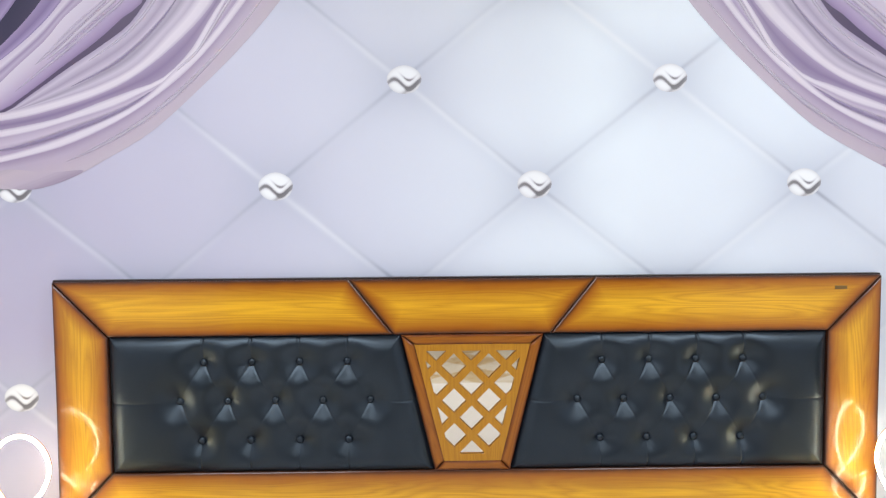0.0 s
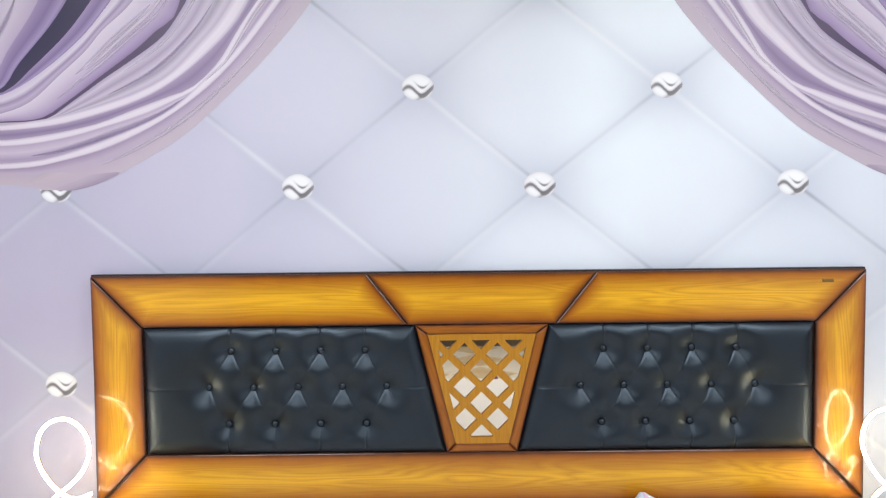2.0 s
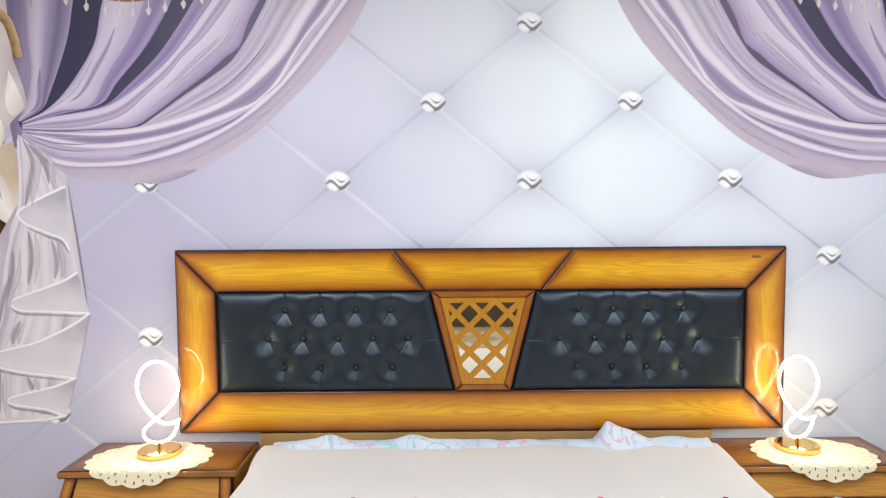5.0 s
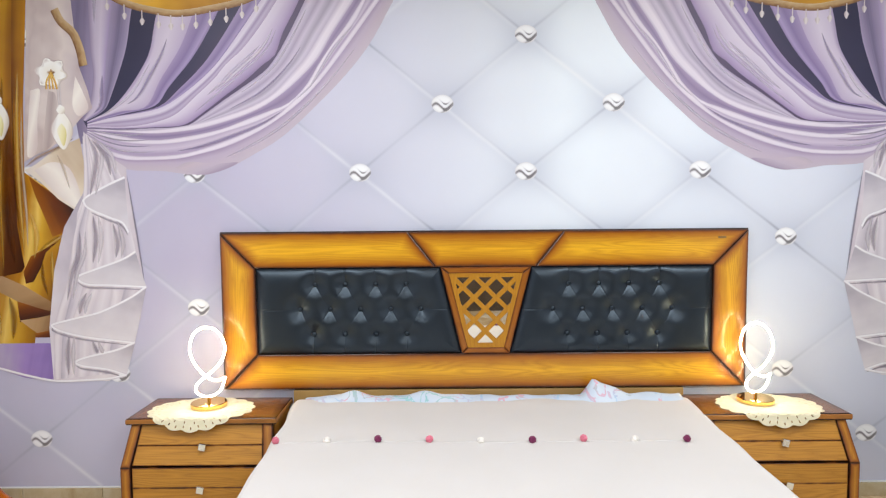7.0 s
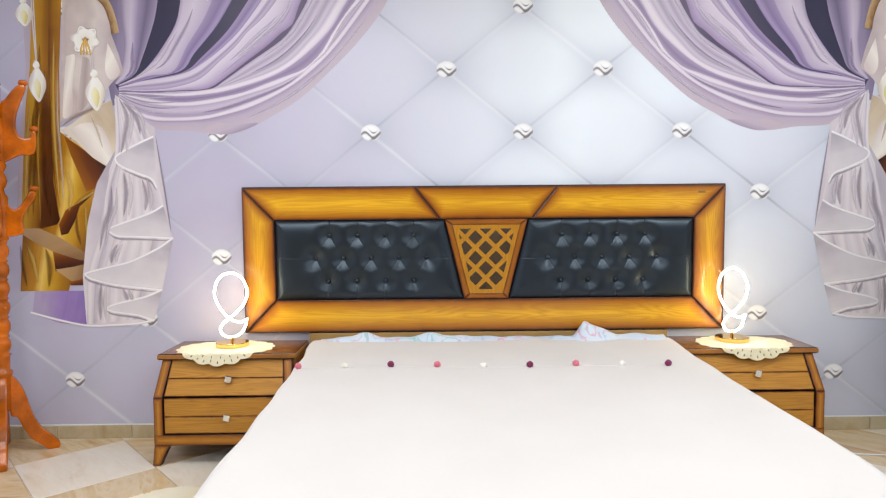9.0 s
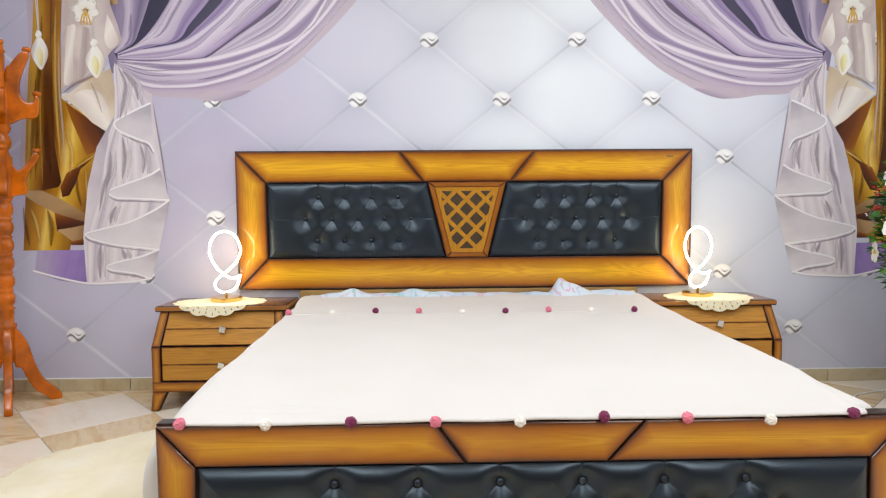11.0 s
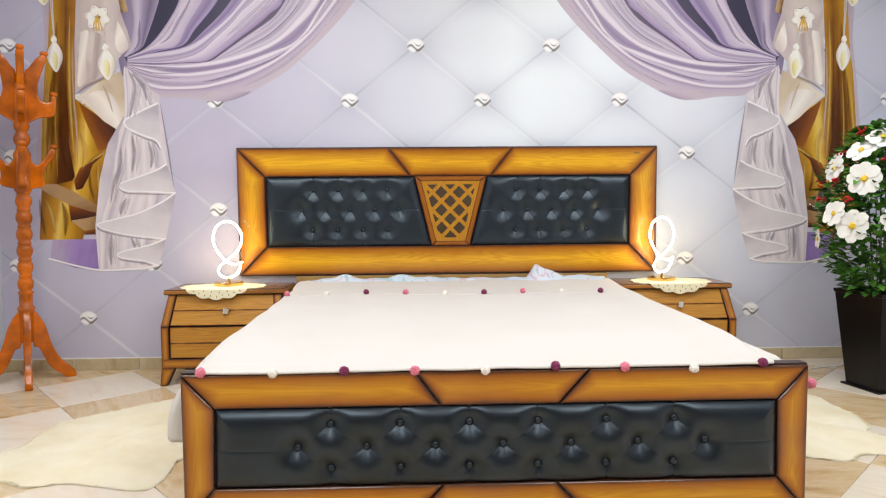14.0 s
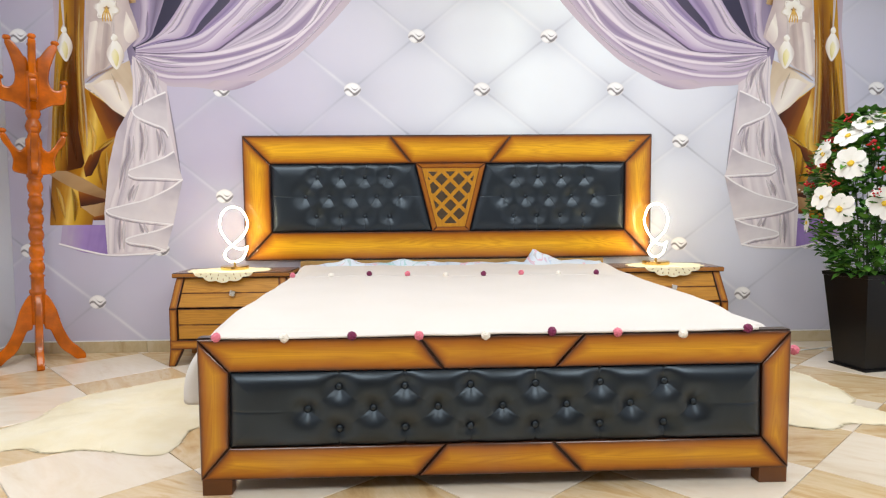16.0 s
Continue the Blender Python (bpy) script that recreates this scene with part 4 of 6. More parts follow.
    def strips(name, outer, inner, cuts, mats, n=6):
        o = spline([(*q, 0) for q in outer], n)
        k = spline([(*q, 0) for q in inner], n)
        for m, (c0, c1) in enumerate(zip(cuts, cuts[1:])):
            lines = []
            for c in (c0, c1):
                lines.append([(a.lerp(b, c + 0.03 * math.sin(0.30 * t + 9 * c) * (0 < c < 1)))[:2] for t, (a, b) in enumerate(zip(o, k))])
            band(name, lines[0], lines[1], mats[m % len(mats)], sgn, 6)
    strips("printed_ruffle_fold", [(2.08, 1.92), (2.095, 1.60), (2.15, 1.40), (2.20, 1.16), (2.275, 0.92), (2.28, 0.65)], [(2.03, 1.88), (1.90, 1.70), (1.87, 1.48), (1.83, 1.22), (1.89, 0.98), (1.96, 0.68)],
           (0.0, 0.10, 0.22, 0.36, 0.52, 0.68, 0.82, 1.0), (P_RUFFLE3, P_RUFFLE2, P_RUFFLE, P_RUFFLE3, P_SATIN))
    turns = ([(1.88, 1.69), (1.97, 1.65), (2.08, 1.59), (2.09, 1.56), (2.06, 1.53), (1.97, 1.49), (1.90, 1.46), (1.87, 1.41)],
             [(1.84, 1.31), (1.91, 1.27), (2.05, 1.22), (2.13, 1.19), (2.14, 1.17), (2.09, 1.145), (1.98, 1.14), (1.79, 1.13)],
             [(1.79, 1.13), (1.88, 1.07), (2.03, 1.00), (2.15, 0.97), (2.27, 0.94), (2.28, 0.925), (2.23, 0.90), (2.10, 0.87), (1.86, 0.84)],
             [(1.86, 0.84), (1.96, 0.80), (2.11, 0.765), (2.17, 0.74), (2.13, 0.72), (2.00, 0.70), (1.91, 0.67)])
    for q in turns:
        patch("printed_ruffle_turn", q, P_INSIDE, sgn, -78, 0)
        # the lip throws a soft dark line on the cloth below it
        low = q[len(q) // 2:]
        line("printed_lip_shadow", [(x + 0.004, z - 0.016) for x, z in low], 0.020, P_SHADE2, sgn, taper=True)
    for q in (*turns, [(1.91, 0.67), (2.00, 0.652), (2.11, 0.645), (2.28, 0.642), (2.44, 0.675), (2.60, 0.72)]):
        line("printed_piping", q, 0.013, P_PIPE, sgn)
    line("printed_ruffle_edge", [(1.868, 1.70), (1.85, 1.56), (1.83, 1.41), (1.812, 1.26), (1.80, 1.16)], 0.016, P_SHADE, sgn, taper=True)
    for q in ([(2.06, 1.90), (2.02, 1.80), (2.04, 1.68), (2.06, 1.60)], [(2.04, 1.88), (1.97, 1.80), (1.95, 1.70)], [(2.05, 1.50), (2.04, 1.38), (2.06, 1.25)], [(1.95, 1.46), (1.93, 1.36), (1.94, 1.28)],
              [(2.12, 1.42), (2.13, 1.30), (2.17, 1.20), (2.20, 1.06)], [(2.10, 1.10), (2.13, 1.04), (2.14, 0.99)], [(2.20, 0.88), (2.21, 0.78), (2.21, 0.67)], [(2.08, 0.85), (2.06, 0.80), (2.05, 0.79)]):
        line("printed_ruffle_crease", q, 0.042, P_SHADE2, sgn, taper=True)
        line("printed_ruffle_gleam", [(x - 0.028, z) for x, z in q], 0.034, P_SATIN, sgn, taper=True)
    # lilies on cords
    for cx, cz, h, cord, w in ((2.186, 1.935, 0.19, 2.18, 1.0), (2.50, 1.985, 0.19, 2.6, 0.85), (2.555, 2.36, 0.13, 2.6, 0.9)):
        for off in (0.0, 0.012):
            line("printed_cord", [(cx + 0.004 + off, cord), (cx + 0.002 + off * 0.8, (cord + cz) / 2), (cx, cz + h * 0.4)], 0.008, P_BEAD, sgn)
        shape = lambda k, rows: [(cx + x * w * k, cz + z * h) for x, z in rows]
        drop = ((0.0, 0.50), (0.026, 0.34), (0.048, 0.12), (0.052, -0.10), (0.030, -0.36), (-0.004, -0.54), (-0.032, -0.34), (-0.050, -0.08), (-0.044, 0.16), (-0.022, 0.36))
        patch("printed_lily_shade", shape(1.10, drop), P_SHADE3, sgn, 12, 4)
        patch("printed_lily", shape(1.0, drop), P_LILY, sgn, 12, 4)
        patch("printed_lily_throat", shape(1.0, ((0.004, 0.16), (0.026, -0.02), (0.014, -0.26), (-0.004, -0.45), (-0.020, -0.2), (-0.016, 0.02))), P_LILY2, sgn, 12, 4)
        patch("printed_lily_bud", shape(1.0, ((0.012, 0.66), (0.026, 0.50), (0.008, 0.40), (-0.016, 0.44), (-0.014, 0.58))), P_LILY, sgn, 40, 4)
    c0 = (2.23, 2.215)
    ring = lambda r, lobes, amp, ph: [(c0[0] + (r + amp * math.sin(lobes * a + ph)) * math.cos(a), c0[1] + 0.95 * (r + amp * math.sin(lobes * a + ph)) * math.sin(a)) for a in (2 * math.pi * k / 30 for k in range(30))]
    patch("printed_lily_shade", ring(0.078, 6, 0.010, 0.3), P_SHADE3, sgn, 20, 0)
    patch("printed_lily", ring(0.072, 6, 0.012, 0.3), P_LILY, sgn, 30, 0)
    for k in range(6):
        a = radians(60 * k + 12)
        ca, sb = math.cos(a), math.sin(a)
        patch("printed_lily_petal", [(c0[0] + r * ca - s * sb, c0[1] + r * sb * 0.9 + s * ca) for r, s in ((0.004, 0.008), (0.040, 0.024), (0.076, 0.006), (0.070, -0.010), (0.040, -0.018), (0.004, -0.008))], P_LILY, sgn, math.degrees(a), 4)
    patch("printed_lily_throat", ring(0.016, 5, 0.004, 0.0), P_TAUPE, sgn, 20, 0)
    for k in range(4):
        line("printed_stamen", [(2.23, 2.22), (2.222 + 0.014 * k - 0.01, 2.175), (2.218 + 0.018 * k - 0.015, 2.135)], 0.009, P_GOLD2, sgn)
    # bullion fringe beside the drape
    line("printed_fringe", [(2.20, 2.53), (2.17, 2.47), (2.11, 2.41), (2.08, 2.33), (2.065, 2.25)], 0.042, P_FRINGE, sgn)


P_CRYSTAL = crystal_print()
crystal_mesh = None
for row in range(-6, 6):
    for col in range(-4, 5):
        h = col + (0.5 if row % 2 else 0.0)
        cx = NET_X + h * (NET_R if h > 0 else NET_L)
        cz = NET_Z + NET_H * row
        if not (ROOM_L + 0.05 < cx < ROOM_R - 0.05 and 0.2 < cz < 2.8):
            continue
        if crystal_mesh is None:
            vs, uv = [(0, 0, 0)], [(0.5, 0.5)]
            for k in range(28):
                a = 2 * math.pi * k / 28
                rr = 1 + 0.012 * math.sin(5 * a)
                vs.append((0.056 * rr * math.cos(a), 0, 0.046 * rr * math.sin(a)))
                uv.append((0.5 + 0.5 * math.cos(a), 0.5 + 0.5 * math.sin(a)))
            ob = mesh_object("printed_crystal", vs, [(0, k + 1, (k + 1) % 28 + 1) for k in range(28)], P_CRYSTAL, mural, "printed silver crystal button", {"print": [(2 * a - 1, 2 * b - 1) for a, b in uv]})
            crystal_mesh = ob.data
        else:
            ob = adopt(new("printed_crystal", crystal_mesh), mural, "printed silver crystal button")
        ob.location = (cx, -0.0033, cz)
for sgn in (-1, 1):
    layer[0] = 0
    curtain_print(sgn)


# ---- the bed ----
bed = empty("bed", 0.06, -1.1, 0, "honey oak double bed with black buttoned leather panels", "bed")
HB_Y, FB_Y = -0.045, -2.167


def quad2(y, a, b, c, d):
    return [(p[0], y, p[1]) for p in (a, b, c, d)]


def seg_dist(px, pz, a, b):
    ax, az, bx, bz = *a, *b
    t = np.clip(((px - ax) * (bx - ax) + (pz - az) * (bz - az)) / ((bx - ax) ** 2 + (bz - az) ** 2), 0, 1)
    return np.hypot(px - ax - t * (bx - ax), pz - az - t * (bz - az)), t


def leather_panel(corners, y, rows, nx, nz, creases, puff=0.034, dent=0.030, reach=0.055):
    """A padded panel: buttons pull the leather in, folds run from button to button and out to the frame."""
    (ax, az), (bx, bz), (cx, cz), (dx, dz) = corners
    p, q = np.meshgrid(np.linspace(0, 1, nx), np.linspace(0, 1, nz))
    X = (1 - q) * ((1 - p) * ax + p * bx) + q * ((1 - p) * dx + p * cx)
    Z = (1 - q) * ((1 - p) * az + p * bz) + q * ((1 - p) * dz + p * cz)
    wid, hgt = np.abs(bx - ax) * (1 - q) + np.abs(cx - dx) * q, np.abs(dz - az)
    edge = np.minimum(np.minimum(p, 1 - p) * wid, np.minimum(q, 1 - q) * hgt)
    h = puff * (1 - np.exp(-edge / 0.022))
    broad, tight = np.zeros_like(h), np.zeros_like(h)
    for r in rows:
        for bxx, bzz in r:
            d = np.hypot(X - bxx, Z - bzz)
            broad += np.exp(-(d / reach) ** 2)
            tight += np.exp(-(d / 0.017) ** 2)
    h -= dent * np.minimum(broad, 1.05) + 0.005 * tight
    pull = np.zeros_like(h)
    for a, b, depth in creases:
        d, t = seg_dist(X, Z, a, b)
        fade = np.clip(1.1 - 1.25 * t, 0.06, 1.0)
        pull = np.maximum(pull, depth * fade * (0.55 * np.exp(-(d / 0.0032) ** 2) + 0.10 * np.exp(-(d / 0.010) ** 2)))
    h -= pull
    rng = np.random.default_rng(int(abs(ax) * 1000))
    for _ in range(26):
        wx, wz, sx, ang = rng.uniform(X.min(), X.max()), rng.uniform(Z.min(), Z.max()), rng.uniform(0.03, 0.07), rng.uniform(-0.6, 0.6)
        rx, rz = (X - wx) * np.cos(ang) + (Z - wz) * np.sin(ang), -(X - wx) * np.sin(ang) + (Z - wz) * np.cos(ang)
        h += rng.uniform(-0.0010, 0.0010) * np.exp(-(rx / sx) ** 2 - (rz / (sx * 0.4)) ** 2)
    vs = [(float(X[j, i]), float(y - h[j, i]), float(Z[j, i])) for j in range(nz) for i in range(nx)]
    fs = [(j * nx + i, j * nx + i + 1, (j + 1) * nx + i + 1, (j + 1) * nx + i) for j in range(nz - 1) for i in range(nx - 1)]
    panel = mesh_object("leather_panel", vs, fs, LEATHER, bed, "padded black leather panel, deep buttoned", smooth=True)
    for r in rows:
        for bxx, bzz in r:
            k = np.argmin((X - bxx) ** 2 + (Z - bzz) ** 2)
            add_button(panel, bxx, y - float(h.ravel()[k]) - 0.0052, bzz)
    return panel


button_mesh = [None]


def add_button(panel, x, y, z):
    if button_mesh[0] is None:
        ob = part("button", lathe_bm([(0.004, -0.008), (0.0115, -0.006), (0.0125, -0.001), (0.0108, 0.0035), (0.006, 0.0062), (0.001, 0.0068)], 14), LEATHER, panel, smooth=True)
        button_mesh[0] = ob.data
    else:
        ob = adopt(new("button", button_mesh[0]), panel)
    ob.matrix_basis = pose(x, y, z, 90, 0, 0)


def lin(x0, x1, n, z):
    return [(x0 + (x1 - x0) * i / (n - 1), z) for i in range(n)]


def net(rows, top, bottom, side_l, side_r, deep=0.0062):
    c = []
    for a, b in zip(rows, rows[1:]):
        for p in a:
            for q in b:
                if abs(p[0] - q[0]) < 0.13:
                    c.append((p, q, deep))
    c += [((p[0], top), p, 0.0075) for p in rows[0]] + [((p[0], bottom), p, 0.0075) for p in rows[-1]]
    m = rows[len(rows) // 2]
    return c + [((side_l, m[0][1]), m[0], 0.0045), ((side_r, m[-1][1]), m[-1], 0.0045)]


# headboard
TOP, BOT, PT, PB = 1.401, 0.599, 1.222, 0.778
o = "oak rail with dark burnished edges"
board("top_rail", quad2(HB_Y, (-1.161, PT), (-0.2465, PT), (-0.3875, TOP), (-1.335, TOP)), 0.036, OAK, bed, o)
board("top_rail", quad2(HB_Y, (-0.2445, PT), (0.2625, PT), (0.4065, TOP), (-0.3855, TOP)), 0.036, OAK, bed, o)
board("top_rail", quad2(HB_Y, (0.2645, PT), (1.161, PT), (1.335, TOP), (0.4085, TOP)), 0.036, OAK, bed, o)
board("bottom_rail", quad2(HB_Y, (-1.326, BOT), (1.326, BOT), (1.156, PB), (-1.156, PB)), 0.036, OAK, bed, o)
board("side_stile", quad2(HB_Y, (-1.329, BOT + 0.004), (-1.158, PB + 0.002), (-1.163, PT - 0.002), (-1.336, TOP - 0.003)), 0.036, OAK_SIDE, bed, "oak stile with dark burnished edges")
board("side_stile", quad2(HB_Y, (1.158, PB + 0.002), (1.329, BOT + 0.004), (1.336, TOP - 0.003), (1.163, PT - 0.002)), 0.036, OAK_SIDE, bed, "oak stile with dark burnished edges")
part("headboard_back", box_bm(-1.338, 1.338, HB_Y + 0.012, -0.006, BOT - 0.003, TOP + 0.006, 0.002), DARK_EDGE, bed, "dark stained backing board")
rowsL = [lin(-0.860, -0.396, 4, 1.136), lin(-0.938, -0.322, 5, 1.010), lin(-0.870, -0.394, 4, 0.881)]
rowsR = [lin(0.430, 0.891, 4, 1.133), lin(0.350, 0.957, 5, 1.005), lin(0.424, 0.884, 4, 0.877)]
leather_panel([(-1.156, PB), (-0.116, PB), (-0.222, PT), (-1.160, PT)], HB_Y + 0.012, rowsL, 400, 170, net(rowsL, PT, PB, -1.157, -0.17, 0.0046), dent=0.031)
leather_panel([(0.131, PB), (1.156, PB), (1.160, PT), (0.240, PT)], HB_Y + 0.012, rowsR, 400, 170, net(rowsR, PT, PB, 0.19, 1.157, 0.0046), dent=0.031)

# lattice in the middle: four mouldings round a pierced plate with a mirror behind
LO = [(-0.114, PB), (0.129, PB), (0.239, PT), (-0.221, PT)]
LI = [(-0.083, PB + 0.032), (0.098, PB + 0.032), (0.194, PT - 0.034), (-0.176, PT - 0.034)]
for i in range(4):
    j = (i + 1) % 4
    board("lattice_moulding", quad2(HB_Y - 0.004, LO[i], LO[j], LI[j], LI[i]), 0.04, MOULD, bed, "reddish oak moulding", round_r=0.006)
mesh_object("mirror", [(px, HB_Y + 0.0095, pz) for px, pz in LI], [(0, 1, 2, 3)], MIRROR, bed, "mirror behind the lattice")


def lattice():
    def planes(c, inset):
        out = []
        for a, b in zip(c, c[1:] + c[:1]):
            n = Vector((b[1] - a[1], a[0] - b[0])).normalized()
            out.append((n.x, n.y, n.x * a[0] + n.y * a[1] - inset))
        return out
    outer, inner = planes(LI, -0.002), planes(LI, 0.020)
    vs, fs, grain, edge = [], [], [], []
    y0, y1, hp, hole = HB_Y + 0.0, HB_Y + 0.008, 0.0567, 0.0405
    for r in range(-6, 7):
        for c in range(-5, 6):
            cx, cz = 0.0055 + c * 2 * hp + (hp if r % 2 else 0), 1.062 + r * hp
            dia = lambda s: [(cx - s, cz), (cx, cz - s), (cx + s, cz), (cx, cz + s)]
            cell, cut = clip_poly(dia(hp), outer), clip_poly(dia(hole), inner)
            if not cell:
                continue
            area = abs(sum(a[0] * b[1] - a[1] * b[0] for a, b in zip(cut, cut[1:] + cut[:1]))) / 2 if cut else 0
            base = len(vs)
            if area < 0.00012:
                vs += [(p[0], y0, p[1]) for p in cell]
                fs.append(tuple(range(base, base + len(cell))))
            else:
                gx, gz = sum(p[0] for p in cut) / len(cut), sum(p[1] for p in cut) / len(cut)
                angs = sorted({round(math.atan2(p[1] - gz, p[0] - gx), 4) for p in cell + cut})

                def ray(poly, an):
                    ca, sn, best = math.cos(an), math.sin(an), 0.0
                    for a, b in zip(poly, poly[1:] + poly[:1]):
                        ex, ez = b[0] - a[0], b[1] - a[1]
                        det = ca * -ez + sn * ex
                        if abs(det) < 1e-9:
                            continue
                        k = ((a[0] - gx) * -ez + (a[1] - gz) * ex) / det
                        u = (ca * (a[1] - gz) - sn * (a[0] - gx)) / det
                        if k > 0 and -0.001 <= u <= 1.001:
                            best = max(best, k)
                    return (gx + ca * best, gz + sn * best)
                for an in angs:
                    co, ci = ray(cell, an), ray(cut, an)
                    vs += [(co[0], y0, co[1]), (ci[0], y0, ci[1]), (ci[0], y1, ci[1])]
                m = len(angs)
                for k in range(m):
                    a, b = base + 3 * k, base + 3 * ((k + 1) % m)
                    fs += [(a, b, b + 1, a + 1), (a + 1, b + 1, b + 2, a + 2)]
    for v in vs:
        grain.append((v[2], v[0]))
        edge.append((0.03, 0.03))
    mesh_object("lattice_panel", vs, fs, PLATE, bed, "pierced oak lattice plate", {"grain": grain, "edge": edge})


lattice()
part("badge", box_bm(1.182, 1.222, HB_Y - 0.002, HB_Y + 0.002, 1.356, 1.367, 0.001), BRONZE, bed, "small tarnished brass badge")
part("support_board", box_bm(-0.98, 1.02, -0.040, -0.012, 0.03, 0.592, 0.003), TAN_BOARD, bed, "tan plywood board under the headboard")

# footboard
FT, FBm, FPT, FPB, XL, XR = 0.514, 0.051, 0.407, 0.156, -0.914, 1.033
IL, IR = -0.815, 0.936
board("footboard_top_rail", quad2(FB_Y, (IL, FPT), (-0.125, FPT), (-0.203, FT), (XL, FT)), 0.05, OAK, bed, o)
board("footboard_top_rail", quad2(FB_Y, (-0.119, FPT), (0.243, FPT), (0.340, FT), (-0.197, FT)), 0.05, OAK, bed, o)
board("footboard_top_rail", quad2(FB_Y, (0.249, FPT), (IR, FPT), (XR, FT), (0.346, FT)), 0.05, OAK, bed, o)
board("footboard_bottom_rail", quad2(FB_Y, (XL, FBm), (-0.212, FBm), (-0.118, FPB), (IL - 0.006, FPB)), 0.05, OAK, bed, o)
board("footboard_bottom_rail", quad2(FB_Y, (-0.206, FBm), (0.334, FBm), (0.236, FPB), (-0.112, FPB)), 0.05, OAK, bed, o)
board("footboard_bottom_rail", quad2(FB_Y, (0.340, FBm), (XR, FBm), (IR + 0.004, FPB), (0.242, FPB)), 0.05, OAK, bed, o)
board("footboard_stile", quad2(FB_Y, (XL - 0.001, FBm), (IL - 0.008, FPB + 0.002), (IL - 0.002, FPT - 0.002), (XL - 0.001, FT - 0.003)), 0.05, OAK_SIDE, bed, "oak stile with dark burnished edges")
board("footboard_stile", quad2(FB_Y, (IR + 0.006, FPB + 0.002), (XR + 0.001, FBm), (XR + 0.001, FT - 0.003), (IR + 0.002, FPT - 0.002)), 0.05, OAK_SIDE, bed, "oak stile with dark burnished edges")
part("footboard_back", box_bm(XL - 0.004, XR + 0.004, FB_Y + 0.014, FB_Y + 0.056, FBm - 0.002, FT + 0.005, 0.003), DARK_EDGE, bed, "dark stained backing board")
rowsF = [lin(-0.464, 0.612, 6, 0.352), lin(-0.566, 0.710, 7, 0.281), lin(-0.464, 0.610, 6, 0.214)]
leather_panel([(IL - 0.006, FPB), (IR + 0.004, FPB), (IR, FPT), (IL, FPT)], FB_Y + 0.012, rowsF, 560, 90, net(rowsF, FPT, FPB, IL, IR, 0.0046), dent=0.027, reach=0.042)
for x0 in (XL + 0.002, XR - 0.098):
    part("leg", box_bm(x0, x0 + 0.096, FB_Y + 0.002, FB_Y + 0.056, 0.0, FBm + 0.002, 0.003), DARK_OAK, bed, "short square oak foot")
for x0 in (-0.93, 1.025):
    part("side_rail", box_bm(x0, x0 + 0.03, FB_Y + 0.05, -0.04, 0.14, 0.36, 0.004), OAK_PLAIN, bed, "oak side rail")
mattress = part("mattress", box_bm(-0.885, 1.005, FB_Y + 0.065, -0.045, 0.30, 0.525, 0.04, 3), SPREAD)
tagged(mattress, "double mattress under the bedspread", "mattress")
part("slat_base", box_bm(-0.89, 1.02, FB_Y + 0.06, -0.045, 0.26, 0.296, 0.004), TAN_BOARD, bed, "slatted base under the mattress")
for xx in (-0.6, 0.06, 0.72):
    part("leg", box_bm(xx - 0.03, xx + 0.03, -1.1, -1.04, 0.0, 0.262, 0.003), OAK_PLAIN, bed, "short square oak foot")


# bedspread: one cloth with a hem over the sides and the footboard
def cloth_z(x, y):
    z = 0.553 + 0.006 * noise.noise((x * 2.0, y * 1.6, 0.3)) + 0.0025 * noise.noise((x * 7, y * 5, 1.1))
    z += 0.014 * math.exp(-((y + 0.16) / 0.13) ** 2) * (1 + 0.6 * noise.noise((x * 6, 0, 4)))
    t = min(1, max(0, (-1.75 - y) / 0.36))
    return z - 0.027 * t * t * (3 - 2 * t)


